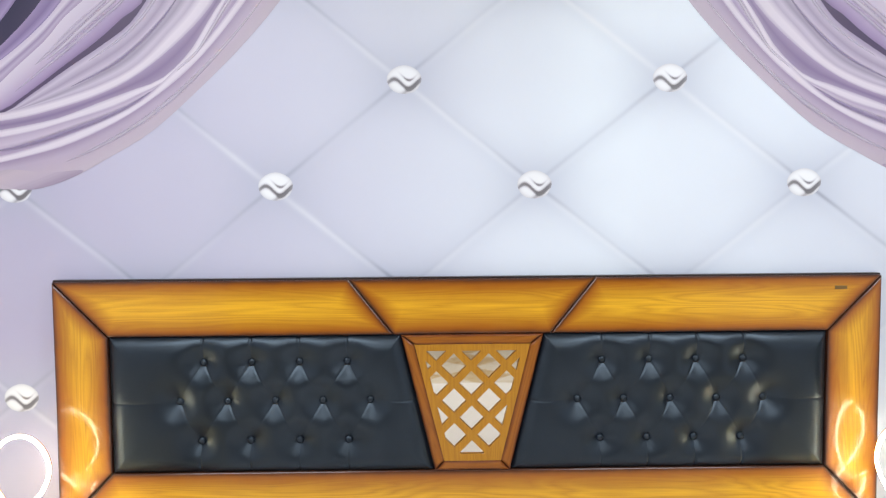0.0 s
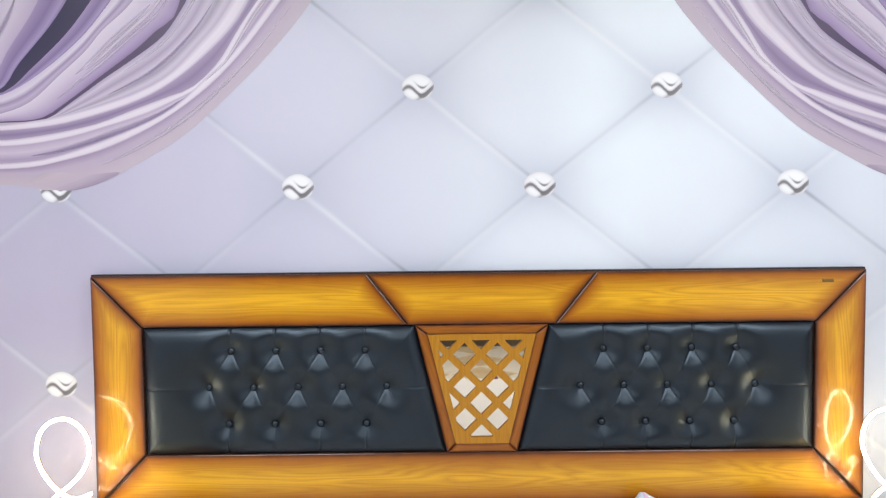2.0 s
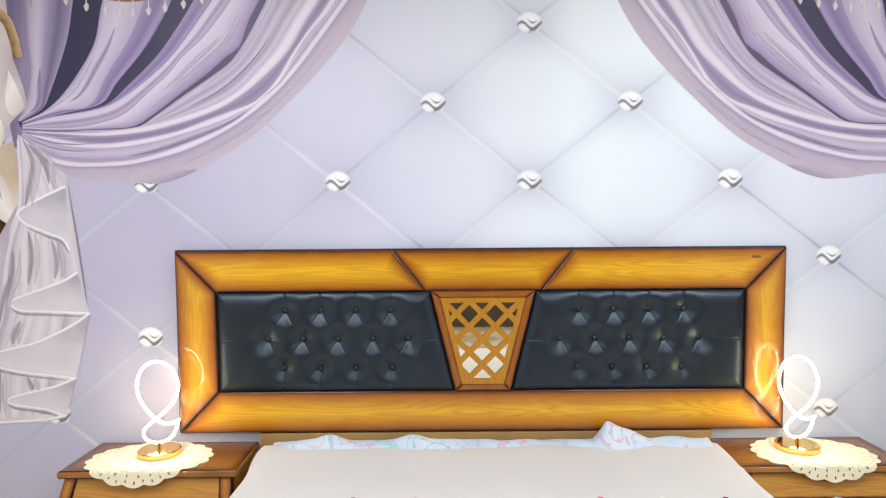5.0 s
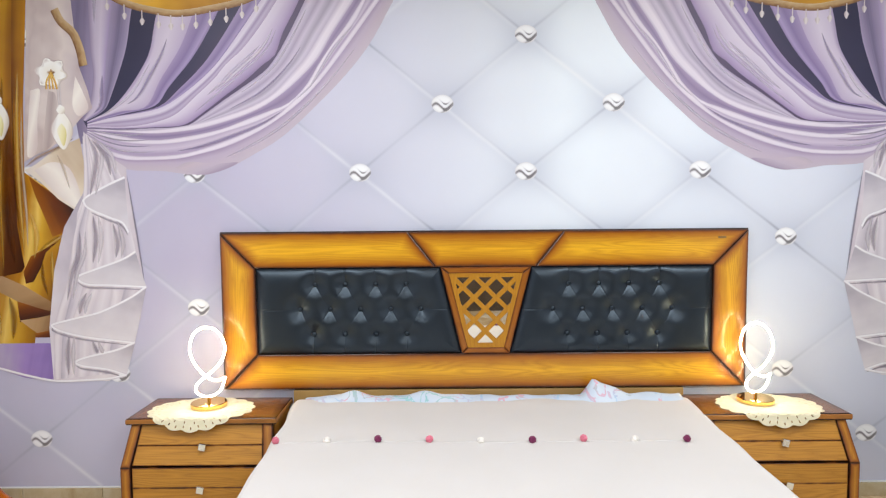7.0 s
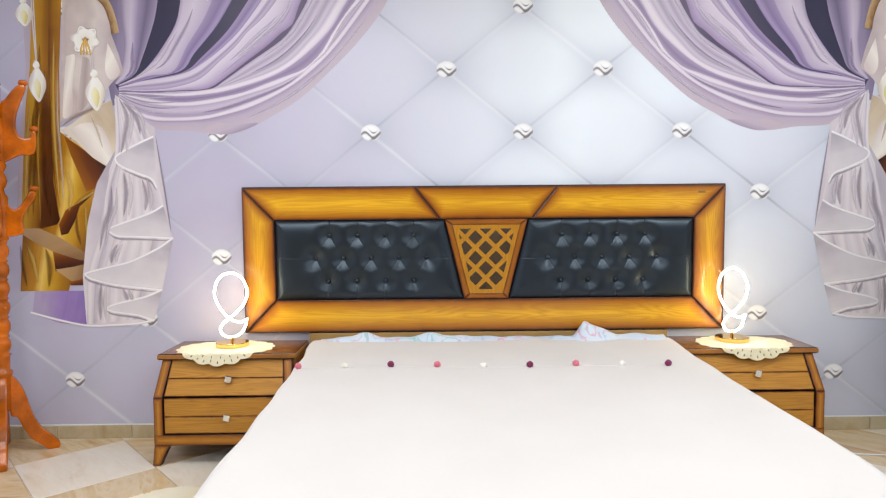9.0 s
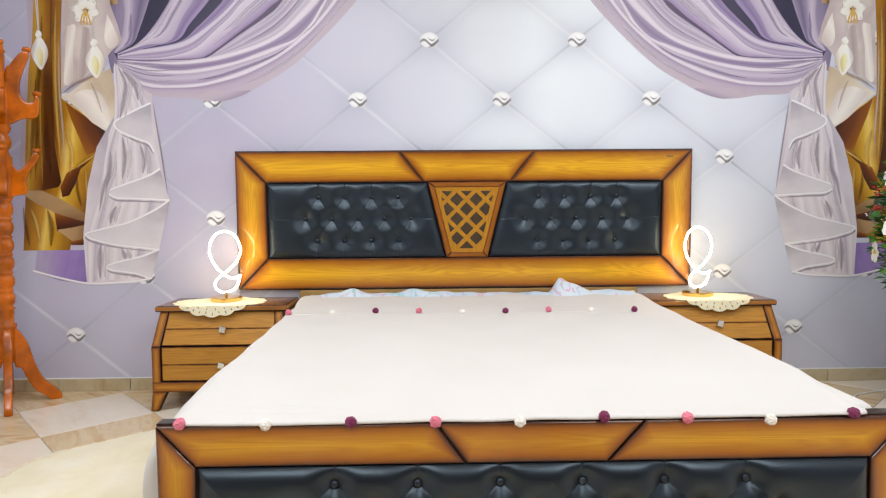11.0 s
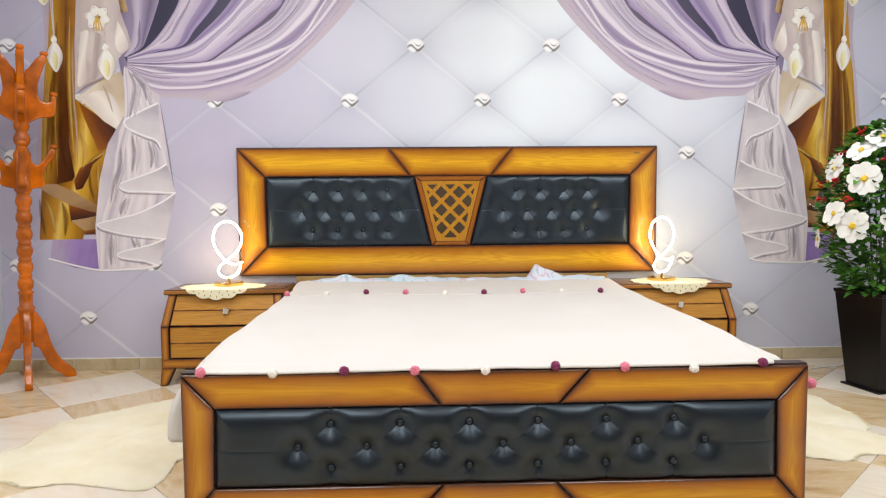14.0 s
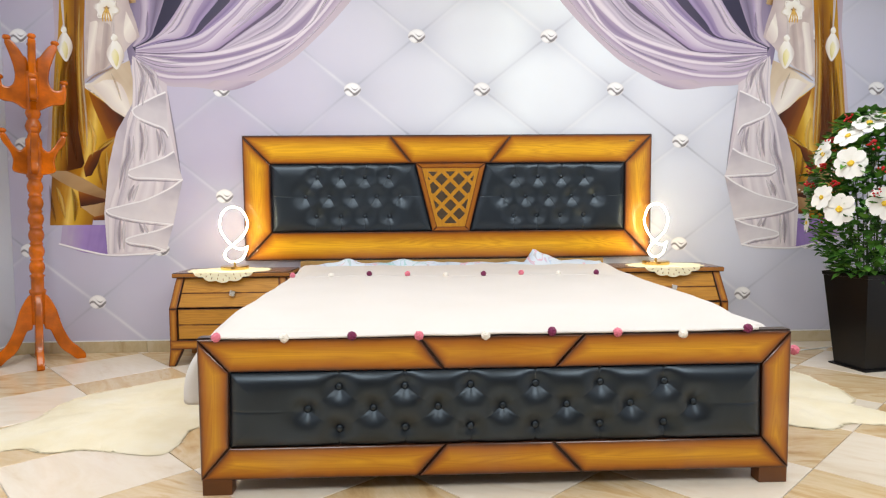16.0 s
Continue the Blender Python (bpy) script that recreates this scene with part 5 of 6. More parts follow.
def bedspread():
    nx, ny = 120, 130
    X0, X1, Y0, Y1 = -0.905, 0.985, -0.125, FB_Y - 0.004
    vs = []
    for j in range(ny + 1):
        v = j / ny
        y = Y0 + (Y1 - Y0) * v
        X0, X1 = -0.925 + 0.075 * v, 0.992 - 0.072 * v
        drop = [0.10 + 0.16 * min(1, max(0, (v - 0.15) / 0.8)), 0.10 + 0.12 * min(1, max(0, (v - 0.15) / 0.8))]
        for i in range(nx + 1):
            u = i / nx
            if u < 0.16 or u > 0.84:
                k = (0.16 - u) / 0.16 if u < 0.16 else (u - 0.84) / 0.16
                sg, xe, dr = (-1, X0, drop[0]) if u < 0.16 else (1, X1, drop[1])
                r = 0.035
                arc = min(k * dr, r * 1.57) / r
                rest = max(0, k * dr - r * 1.57)
                flare = 0.03 + (0.72 if sg < 0 else 0.4) * max(0, v - 0.6)
                tuck = min(1, max(0, (v - 0.90) / 0.10))
                fold = 0.012 * math.sin(17 * y + sg) * k
                bulge = 0.036 * min(1, max(0, (v - 0.7) / 0.2)) * math.sin(math.pi * min(1, k * 0.85)) if sg < 0 else 0
                x = xe + sg * (r * math.sin(arc) + (rest * flare + bulge) * (1.7 - 1.6 * tuck * tuck) + fold)
                z = cloth_z(xe, y) - r * (1 - math.cos(arc)) - rest
            else:
                x = X0 + (X1 - X0) * (u - 0.16) / 0.68
                z = cloth_z(x, y)
            yy = max(y, FB_Y + 0.066 - 0.07 * max(0, 1 - k * 6)) if (u < 0.16 or u > 0.84) else y
            vs.append((x, yy + (0.004 * math.sin(9 * x) if j == 0 else 0), z))
    w = nx + 1
    fs = [(j * w + i, (j + 1) * w + i, (j + 1) * w + i + 1, j * w + i + 1) for j in range(ny) for i in range(nx)]
    ob = mesh_object("bedspread", vs, fs, SPREAD, smooth=True)
    sol = ob.modifiers.new("thick", "SOLIDIFY")
    sol.thickness, sol.offset = 0.006, -1
    return tagged(ob, "blush white bedspread with pompom trim, draped over the bed", "bedspread")


spread = bedspread()
pom_mesh = {}


def pompom(mat, x, y, z, s=1.0):
    if mat not in pom_mesh:
        bm = bmesh.new()
        bmesh.ops.create_icosphere(bm, subdivisions=3, radius=0.017)
        for v in bm.verts:
            v.co *= 1 + 0.16 * noise.noise(v.co * 160) + 0.10 * random.uniform(-1, 1)
        ob = part("pompom", bm, mat, spread, smooth=False)
        pom_mesh[mat] = ob.data
    else:
        ob = adopt(new("pompom", pom_mesh[mat]), spread)
    ob["label"] = {POM_W: "cream wool pompom", POM_P: "pink wool pompom", POM_D: "plum wool pompom"}[mat]
    ob.matrix_basis = pose(x, y, z, random.uniform(0, 90), random.uniform(0, 90), random.uniform(0, 90)) @ Matrix.Scale(s, 4)


ORDER = [POM_P, POM_W, POM_D]
for i in range(9):
    x = -0.905 + 0.2125 * i
    pompom(ORDER[i % 3], x, -0.675 + 0.004 * math.sin(i * 2.1), cloth_z(x, -0.675) + (0.006 if i % 3 == 1 else 0.012), 0.88)
    x = -0.851 + 0.2168 * i
    pompom(ORDER[i % 3], x, FB_Y - 0.004, FT + 0.009 + 0.004 * math.sin(i * 1.7) - (0.008 if i % 3 == 1 else 0), 0.86)
pompom(POM_D, -0.968, -2.06, 0.298)
pompom(POM_P, 1.108, -2.06, 0.426)
# narrow stitched line where the trim is sewn on
bm = bmesh.new()
tube_bm([Vector((-0.90 + 1.70 * i / 60, -0.675 + 0.004 * math.sin(i * 0.7), cloth_z(-0.90 + 1.70 * i / 60, -0.675))) for i in range(61)], 0.0018, 6, bm)
part("trim_cord", bm, SPREAD, spread, "thin sewn trim cord")


def sheet():
    nx, ny, vs = 110, 14, []
    for j in range(ny + 1):
        for i in range(nx + 1):
            x, t = -0.90 + 1.88 * i / nx, j / ny
            lift = 0.028 + 0.030 * max(0, noise.noise((x * 3.1, 0.2, 7))) + 0.012 * noise.noise((x * 11, t * 2, 3))
            lift += 0.088 * max(0, min((x - 0.485) / 0.055, (0.72 - x) / 0.18))
            lift += 0.026 * math.exp(-((x + 0.645) / 0.06) ** 2) + 0.018 * math.exp(-((x + 0.295) / 0.09) ** 2)
            vs.append((x, -0.052 - 0.14 * t + 0.008 * noise.noise((x * 9, t, 1)), 0.548 + lift * math.sin(math.pi * min(1, 0.12 + t * 0.9))))
    w = nx + 1
    fs = [(j * w + i, (j + 1) * w + i, (j + 1) * w + i + 1, j * w + i + 1) for j in range(ny) for i in range(nx)]
    ob = mesh_object("bed_sheet", vs, fs, SHEET, smooth=True)
    sol = ob.modifiers.new("thick", "SOLIDIFY")
    sol.thickness = 0.003
    tagged(ob, "crumpled white sheet with pale blue and pink print", "bed sheet")


sheet()


# ---- nightstands ----
def nightstand(cx, cy):
    """Two drawers; front and side posts splay outward to a bend, then fall straight to bracket feet."""
    e = empty("nightstand", cx, cy, 0, "brown oak nightstand with two drawers and bracket feet", "nightstand", "nightstands beside the bed")
    top_z, bend, low = 0.552, 0.345, 0.135
    yb, yt, yf = -0.02, -0.335, -0.418            # back, front at the top, front below the bend
    xt, xw = 0.330, 0.350                         # half widths at the top and below the bend
    X = lambda x: cx + x
    b = board("top", [(X(-0.349), -0.348, top_z), (X(0.349), -0.348, top_z), (X(0.349), yb, top_z), (X(-0.349), yb, top_z)], 0.026, WALNUT_TOP, e, "dark glossy oak top")
    part("rim", box_bm(X(-0.352), X(0.352), -0.352, yb, top_z - 0.026, top_z - 0.004, 0.004), OAK_PLAIN, e, "top edge moulding")
    # corner posts with the bend
    for s in (-1, 1):
        for nm, xi, zo in (("post", 0.046, 0),):
            a0, a1 = s * xt, s * (xt - xi)
            w0, w1 = s * xw, s * (xw - xi)
            lo, hi = (a0, a1) if s < 0 else (a1, a0)
            l2, h2 = (w0, w1) if s < 0 else (w1, w0)
            board("post", [(X(l2), yf, bend), (X(h2), yf, bend), (X(hi), yt, top_z - 0.027), (X(lo), yt, top_z - 0.027)], 0.03, WALNUT, e, grain_along=False)
            board("post", [(X(l2), yf, low), (X(h2), yf, low), (X(h2), yf, bend - 0.001), (X(l2), yf, bend - 0.001)], 0.03, WALNUT, e, grain_along=False)
            # foot, splayed
            board("leg", [(X(l2 + (s * 0.012 if s < 0 else 0.02)), yf - 0.002, 0.0), (X(h2 + (-0.02 if s < 0 else s * 0.012)), yf - 0.002, 0.0), (X(h2 + (0.03 if s < 0 else 0)), yf - 0.002, low - 0.03), (X(l2 + (0 if s < 0 else -0.03)), yf - 0.002, low - 0.03)], 0.035, WALNUT, e, grain_along=False)
            part("leg", box_bm(X(min(w0, w1)), X(max(w0, w1)), yb - 0.05, yb, 0.0, low, 0.003), OAK_PLAIN, e)
        # side panel
        q = [(X(s * xw), yb, low), (X(s * xw), yf + 0.03, low), (X(s * xw), yf + 0.03, bend), (X(s * xw), yb, bend)]
        q2 = [(X(s * xw), yb, bend), (X(s * xw), yf + 0.03, bend), (X(s * xt), yt + 0.03, top_z - 0.027), (X(s * xt), yb, top_z - 0.027)]
        for k in (q, q2):
            board("side_panel", k if s < 0 else [k[1], k[0], k[3], k[2]], 0.018, WALNUT, e)
    board("bottom_rail", [(X(-xw), yf - 0.003, low - 0.032), (X(xw), yf - 0.003, low - 0.032), (X(xw), yf - 0.003, low + 0.022), (X(-xw), yf - 0.003, low + 0.022)], 0.03, WALNUT, e)
    part("carcass", box_bm(X(-xt + 0.02), X(xt - 0.02), -0.31, yb, low, top_z - 0.03, 0), DARK_EDGE, e, "dark inner carcass")
    part("carcass", box_bm(X(-xt + 0.0), X(xt - 0.0), -0.385, -0.30, low, bend, 0), DARK_EDGE, e, "dark inner carcass")
    # drawers: the upper one leans back, each front in two planks
    def y_at(z):
        return yf + 0.008 if z <= bend else yf + 0.008 + (yt - yf) * (z - bend) / (top_z - 0.027 - bend)
    for za, zb in ((bend + 0.006, top_z - 0.032), (low + 0.026, bend - 0.004)):
        zm = za + (zb - za) * 0.48
        hw = lambda z: (xw - 0.05) if z <= bend else (xw - 0.05) + (xt - xw) * (z - bend) / (top_z - bend)
        pull = None
        for z0, z1 in ((za, zm - 0.0004), (zm + 0.0004, zb)):
            d = board("drawer_front", [(X(-hw(z0)), y_at(z0), z0), (X(hw(z0)), y_at(z0), z0), (X(hw(z1)), y_at(z1), z1), (X(-hw(z1)), y_at(z1), z1)], 0.018, DRAWER, e, "oak drawer front plank", round_r=0.0018)
            pull = pull or d
        bm = box_bm(-0.0165, 0.0165, -0.016, 0.0, -0.0165, 0.0165, 0.003)
        bmesh.ops.transform(bm, matrix=pose(X(0.02), y_at(zm) - 0.014, zm, 0, 12, 0), verts=bm.verts)
        k = part("knob", bm, STEEL, pull, "square brushed steel knob")
        part("knob_stem", lathe_bm([(0.006, 0), (0.006, 0.016)], 10, (0, 0, 0)), STEEL, pull).matrix_basis = pose(X(0.02), y_at(zm), zm, 90)
    return e


nightstand(-1.341, -0.2)
nightstand(1.337, -0.2)


# ---- table lamps and doilies ----
def emitter(name, col, strength):
    m, nt, b = material(name)
    b.inputs["Base Color"].default_value = (0.9, 0.88, 0.82, 1)
    b.inputs["Emission Color"].default_value = (*col, 1)
    b.inputs["Emission Strength"].default_value = strength
    return m


LED = emitter("lit_led_strip", (1.0, 0.88, 0.60), 40.0)


def table_lamp(x, y, z, turn, wide):
    e = empty("table_lamp", x, y, z, "lit looped LED table lamp on a round gold base", "table lamp", "lamps on the nightstands")
    part("base", lathe_bm([(0.082, 0.0), (0.086, 0.003), (0.086, 0.019), (0.083, 0.022), (0.002, 0.0225)], 40, (x, y, z)), GOLD, e, "polished gold disc", smooth=False)
    part("stem", lathe_bm([(0.008, 0.02), (0.008, 0.05)], 12, (x, y, z)), GOLD, e)
    loop = [(0.088, 0.0, 0.142), (0.045, 0.0, 0.127), (0.0, 0.0, 0.140), (-0.045, 0.004, 0.180), (-0.080, 0.008, 0.235), (-0.091, 0.010, 0.290), (-0.072, 0.008, 0.352), (-0.030, 0.004, 0.386),
            (0.020, 0.0, 0.388), (0.065, -0.006, 0.356), (0.090, -0.012, 0.295), (0.076, -0.018, 0.235), (0.040, -0.022, 0.190), (-0.004, -0.024, 0.155), (-0.046, -0.020, 0.120),
            (-0.060, -0.012, 0.085), (-0.038, -0.004, 0.055), (0.004, 0.0, 0.047), (0.048, 0.004, 0.066), (0.070, 0.006, 0.100), (0.078, 0.004, 0.128)]
    m = pose(x, y, z, 0, 0, turn)
    path = [m @ Vector((p.x * wide, p.y, p.z)) for p in spline(loop, 6)]
    back = [m @ Vector((p.x * wide * 1.0, p.y + 0.0075, p.z)) for p in spline(loop, 6)]
    part("led_strip", tube_bm(path, 0.0052, 10), LED, e, "glowing white LED strip", smooth=True)
    part("band", tube_bm(back, 0.0050, 8), GOLD, e, "gold band behind the strip", smooth=True)
    return e


def doily(cx, cy, rx, ry, z):
    nr, na = 18, 240
    vs, fs = [(cx, cy, z)], []
    for r in range(1, nr + 1):
        for k in range(na):
            a = 2 * math.pi * k / na
            f = r / nr
            rad = f * (1 + 0.065 * f ** 4 * abs(math.sin(9 * a)) - 0.02 * f)
            x, y = cx + rx * rad * math.cos(a), cy + ry * rad * math.sin(a)
            zz = z + 0.0015 * math.sin(5 * a + 6 * f) * f
            over = -0.3545 - y
            if over > 0:
                y, zz = -0.3545 - 0.22 * over - 0.004, z - 0.95 * over
            vs.append((x, y, zz))
    ix = lambda r, k: 1 + (r - 1) * na + k % na
    fs += [(0, ix(1, k), ix(1, k + 1)) for k in range(na)]
    for r in range(1, nr):
        for k in range(na):
            hole = (r == 16 and k % 6 == 0) or (r == 14 and k % 9 == 3)
            if not hole:
                fs.append((ix(r, k), ix(r + 1, k), ix(r + 1, k + 1), ix(r, k + 1)))
    ob = mesh_object("doily", vs, fs, CREAM_LACE)
    s = ob.modifiers.new("thick", "SOLIDIFY")
    s.thickness, s.offset = 0.0025, 1
    tagged(ob, "cream crochet lace doily spread on the nightstand top", "doily", "doilies on the nightstands")


doily(-1.383, -0.222, 0.243, 0.188, 0.5535)
doily(1.362, -0.222, 0.236, 0.188, 0.5535)
table_lamp(-1.365, -0.175, 0.5565, 6, 0.96)
table_lamp(1.325, -0.170, 0.5565, -14, 0.78)


# ---- coat rack ----
def profile_board(outline, thick, m, name, mat, parent, bev=0.006):
    """A flat board cut to an outline of (reach, height), eased at its edges, turned by m."""
    pts = spline([(p[0], 0, p[1]) for p in (*outline, outline[0])], 4)[:-1]
    bm = bmesh.new()
    f = bm.faces.new([bm.verts.new((p.x, -thick / 2, p.z)) for p in pts])
    r = bmesh.ops.extrude_face_region(bm, geom=[f])
    bmesh.ops.translate(bm, vec=(0, thick, 0), verts=[v for v in r["geom"] if isinstance(v, bmesh.types.BMVert)])
    bm.normal_update()
    rim = [e for e in bm.edges if len(e.link_faces) == 2 and e.calc_face_angle(0) > 1.0]
    bmesh.ops.bevel(bm, geom=rim, offset=bev, segments=2, affect="EDGES", profile=0.6)
    bmesh.ops.transform(bm, matrix=m, verts=bm.verts)
    return part(name, bm, mat, parent, smooth=False)


def coat_rack(x, y, turn):
    e = empty("coat_rack", x, y, 0, "varnished orange wooden coat stand with turned post", "coat rack")
    prof = [(0.030, 0.24), (0.040, 0.25), (0.040, 0.425), (0.046, 0.435), (0.046, 0.45), (0.034, 0.46), (0.036, 0.53), (0.043, 0.54)]
    z = 0.55
    while z < 1.08:
        prof += [(0.030, z), (0.040, z + 0.02), (0.043, z + 0.04), (0.040, z + 0.06), (0.031, z + 0.078), (0.036, z + 0.083), (0.036, z + 0.09)]
        z += 0.098
    prof += [(0.034, 1.13), (0.044, 1.14), (0.044, 1.36), (0.034, 1.375), (0.028, 1.40), (0.040, 1.42), (0.044, 1.445), (0.036, 1.47), (0.027, 1.485), (0.036, 1.50), (0.042, 1.52), (0.034, 1.545), (0.040, 1.555), (0.040, 1.76), (0.012, 1.775)]
    part("post", lathe_bm(prof, 22, (x, y, 0)), RACK, e, "turned post with beads", smooth=True)
    leg = [(0.028, 0.43), (0.055, 0.41), (0.095, 0.33), (0.125, 0.22), (0.165, 0.13), (0.215, 0.075), (0.247, 0.035), (0.245, 0.003), (0.200, 0.003), (0.165, 0.035), (0.120, 0.075), (0.085, 0.14), (0.06, 0.20), (0.028, 0.23)]
    low = [(0.02, 1.15), (0.06, 1.155), (0.112, 1.175), (0.108, 1.235), (0.125, 1.29), (0.162, 1.345), (0.170, 1.385), (0.150, 1.395), (0.130, 1.37), (0.105, 1.325), (0.07, 1.295), (0.03, 1.32)]
    high = [(0.02, 1.53), (0.05, 1.545), (0.10, 1.575), (0.145, 1.58), (0.172, 1.60), (0.180, 1.66), (0.176, 1.70), (0.158, 1.705), (0.150, 1.675), (0.125, 1.665), (0.10, 1.68), (0.088, 1.72), (0.092, 1.78), (0.115, 1.86), (0.136, 1.925), (0.110, 1.94), (0.08, 1.915), (0.045, 1.86), (0.02, 1.81)]
    low, high = ([(r * 0.98, z) for r, z in q] for q in (low, high))
    for k in range(4):
        m = pose(x, y, 0, 0, 0, turn + 90 * k)
        profile_board(leg, 0.040, m, "leg", RACK, e, 0.008)
        for out, knobs, tw in ((low, ((0.157, 1.405),), 0), (high, ((0.164, 1.715), (0.121, 1.948)), 0)):
            arm = profile_board(out, 0.040, m, "arm", RACK, e, 0.011)
            for r, zz in knobs:
                p = m @ Vector((r, 0, zz))
                part("knob", lathe_bm([(0.010, -0.014), (0.021, -0.004), (0.023, 0.004), (0.017, 0.014), (0.004, 0.018)], 14, p), RACK, arm, smooth=True)
    # it leans a little on the uneven tiles
    e.matrix_basis = pose(x, y, 0, 0, 1.3, 0)


coat_rack(-2.548, -0.262, 32)


# ---- planter and flowers ----
PX, PY = 2.355, -0.69


def planter():
    e = empty("planter", PX, PY, 0, "tall tapered black square planter standing on the tiles", "planter")
    def ring(half_diag, z):
        return [(PX + half_diag * math.cos(radians(55 + 90 * k)), PY + half_diag * math.sin(radians(55 + 90 * k)), z) for k in range(4)]
    rings = [ring(0.150, 0.012), ring(0.216, 0.522), ring(0.223, 0.524), ring(0.225, 0.543), ring(0.214, 0.545), ring(0.206, 0.48)]
    vs = [p for r in rings for p in r]
    fs = [(4 * i + k, 4 * i + (k + 1) % 4, 4 * i + 4 + (k + 1) % 4, 4 * i + 4 + k) for i in range(len(rings) - 1) for k in range(4)] + [(3, 2, 1, 0)]
    mesh_object("body", vs, fs, BLACK, e, "glossy black tapered body")
    vs = ring(0.178, 0.0) + ring(0.178, 0.008) + ring(0.154, 0.014)
    fs = [(4 * i + k, 4 * i + (k + 1) % 4, 4 * i + 4 + (k + 1) % 4, 4 * i + 4 + k) for i in range(2) for k in range(4)] + [(3, 2, 1, 0), (8, 9, 10, 11)]
    mesh_object("foot_plate", vs, fs, BLACK, e, "flared black foot plate")
    vs = ring(0.207, 0.50)
    mesh_object("soil", vs, [(0, 1, 2, 3)], SOIL, e, "dark soil")


planter()


def leaf_material(name, a, b2):
    m, nt, b = material(name)
    rnd = node(nt, "ShaderNodeNewGeometry").outputs["Random Per Island"]
    n = noise_tex(nt, coords(nt), 25.0, 3)
    t = mth(nt, "ADD", mth(nt, "MULTIPLY", rnd, 0.75), mth(nt, "MULTIPLY", n, 0.25))
    nt.links.new(ramp(nt, t, [(0.1, a), (0.6, tuple((p + q) / 2 for p, q in zip(a, b2))), (0.95, b2)]), b.inputs["Base Color"])
    b.inputs["Roughness"].default_value, b.inputs["Specular IOR Level"].default_value = 0.6, 0.2
    return m


LEAF = leaf_material("green_artificial_leaf", (0.018, 0.085, 0.016), (0.14, 0.36, 0.05))
PETAL = leaf_material("white_petal", (0.74, 0.74, 0.70), (0.86, 0.85, 0.82))
YELLOW = plain("yellow_stamen", (0.75, 0.50, 0.03), 0.6, var=0.2, scale=60)
RED = plain("red_berry", (0.50, 0.004, 0.010), 0.35, var=0.25, scale=40)
STEM = plain("green_stem", (0.05, 0.10, 0.03), 0.6)


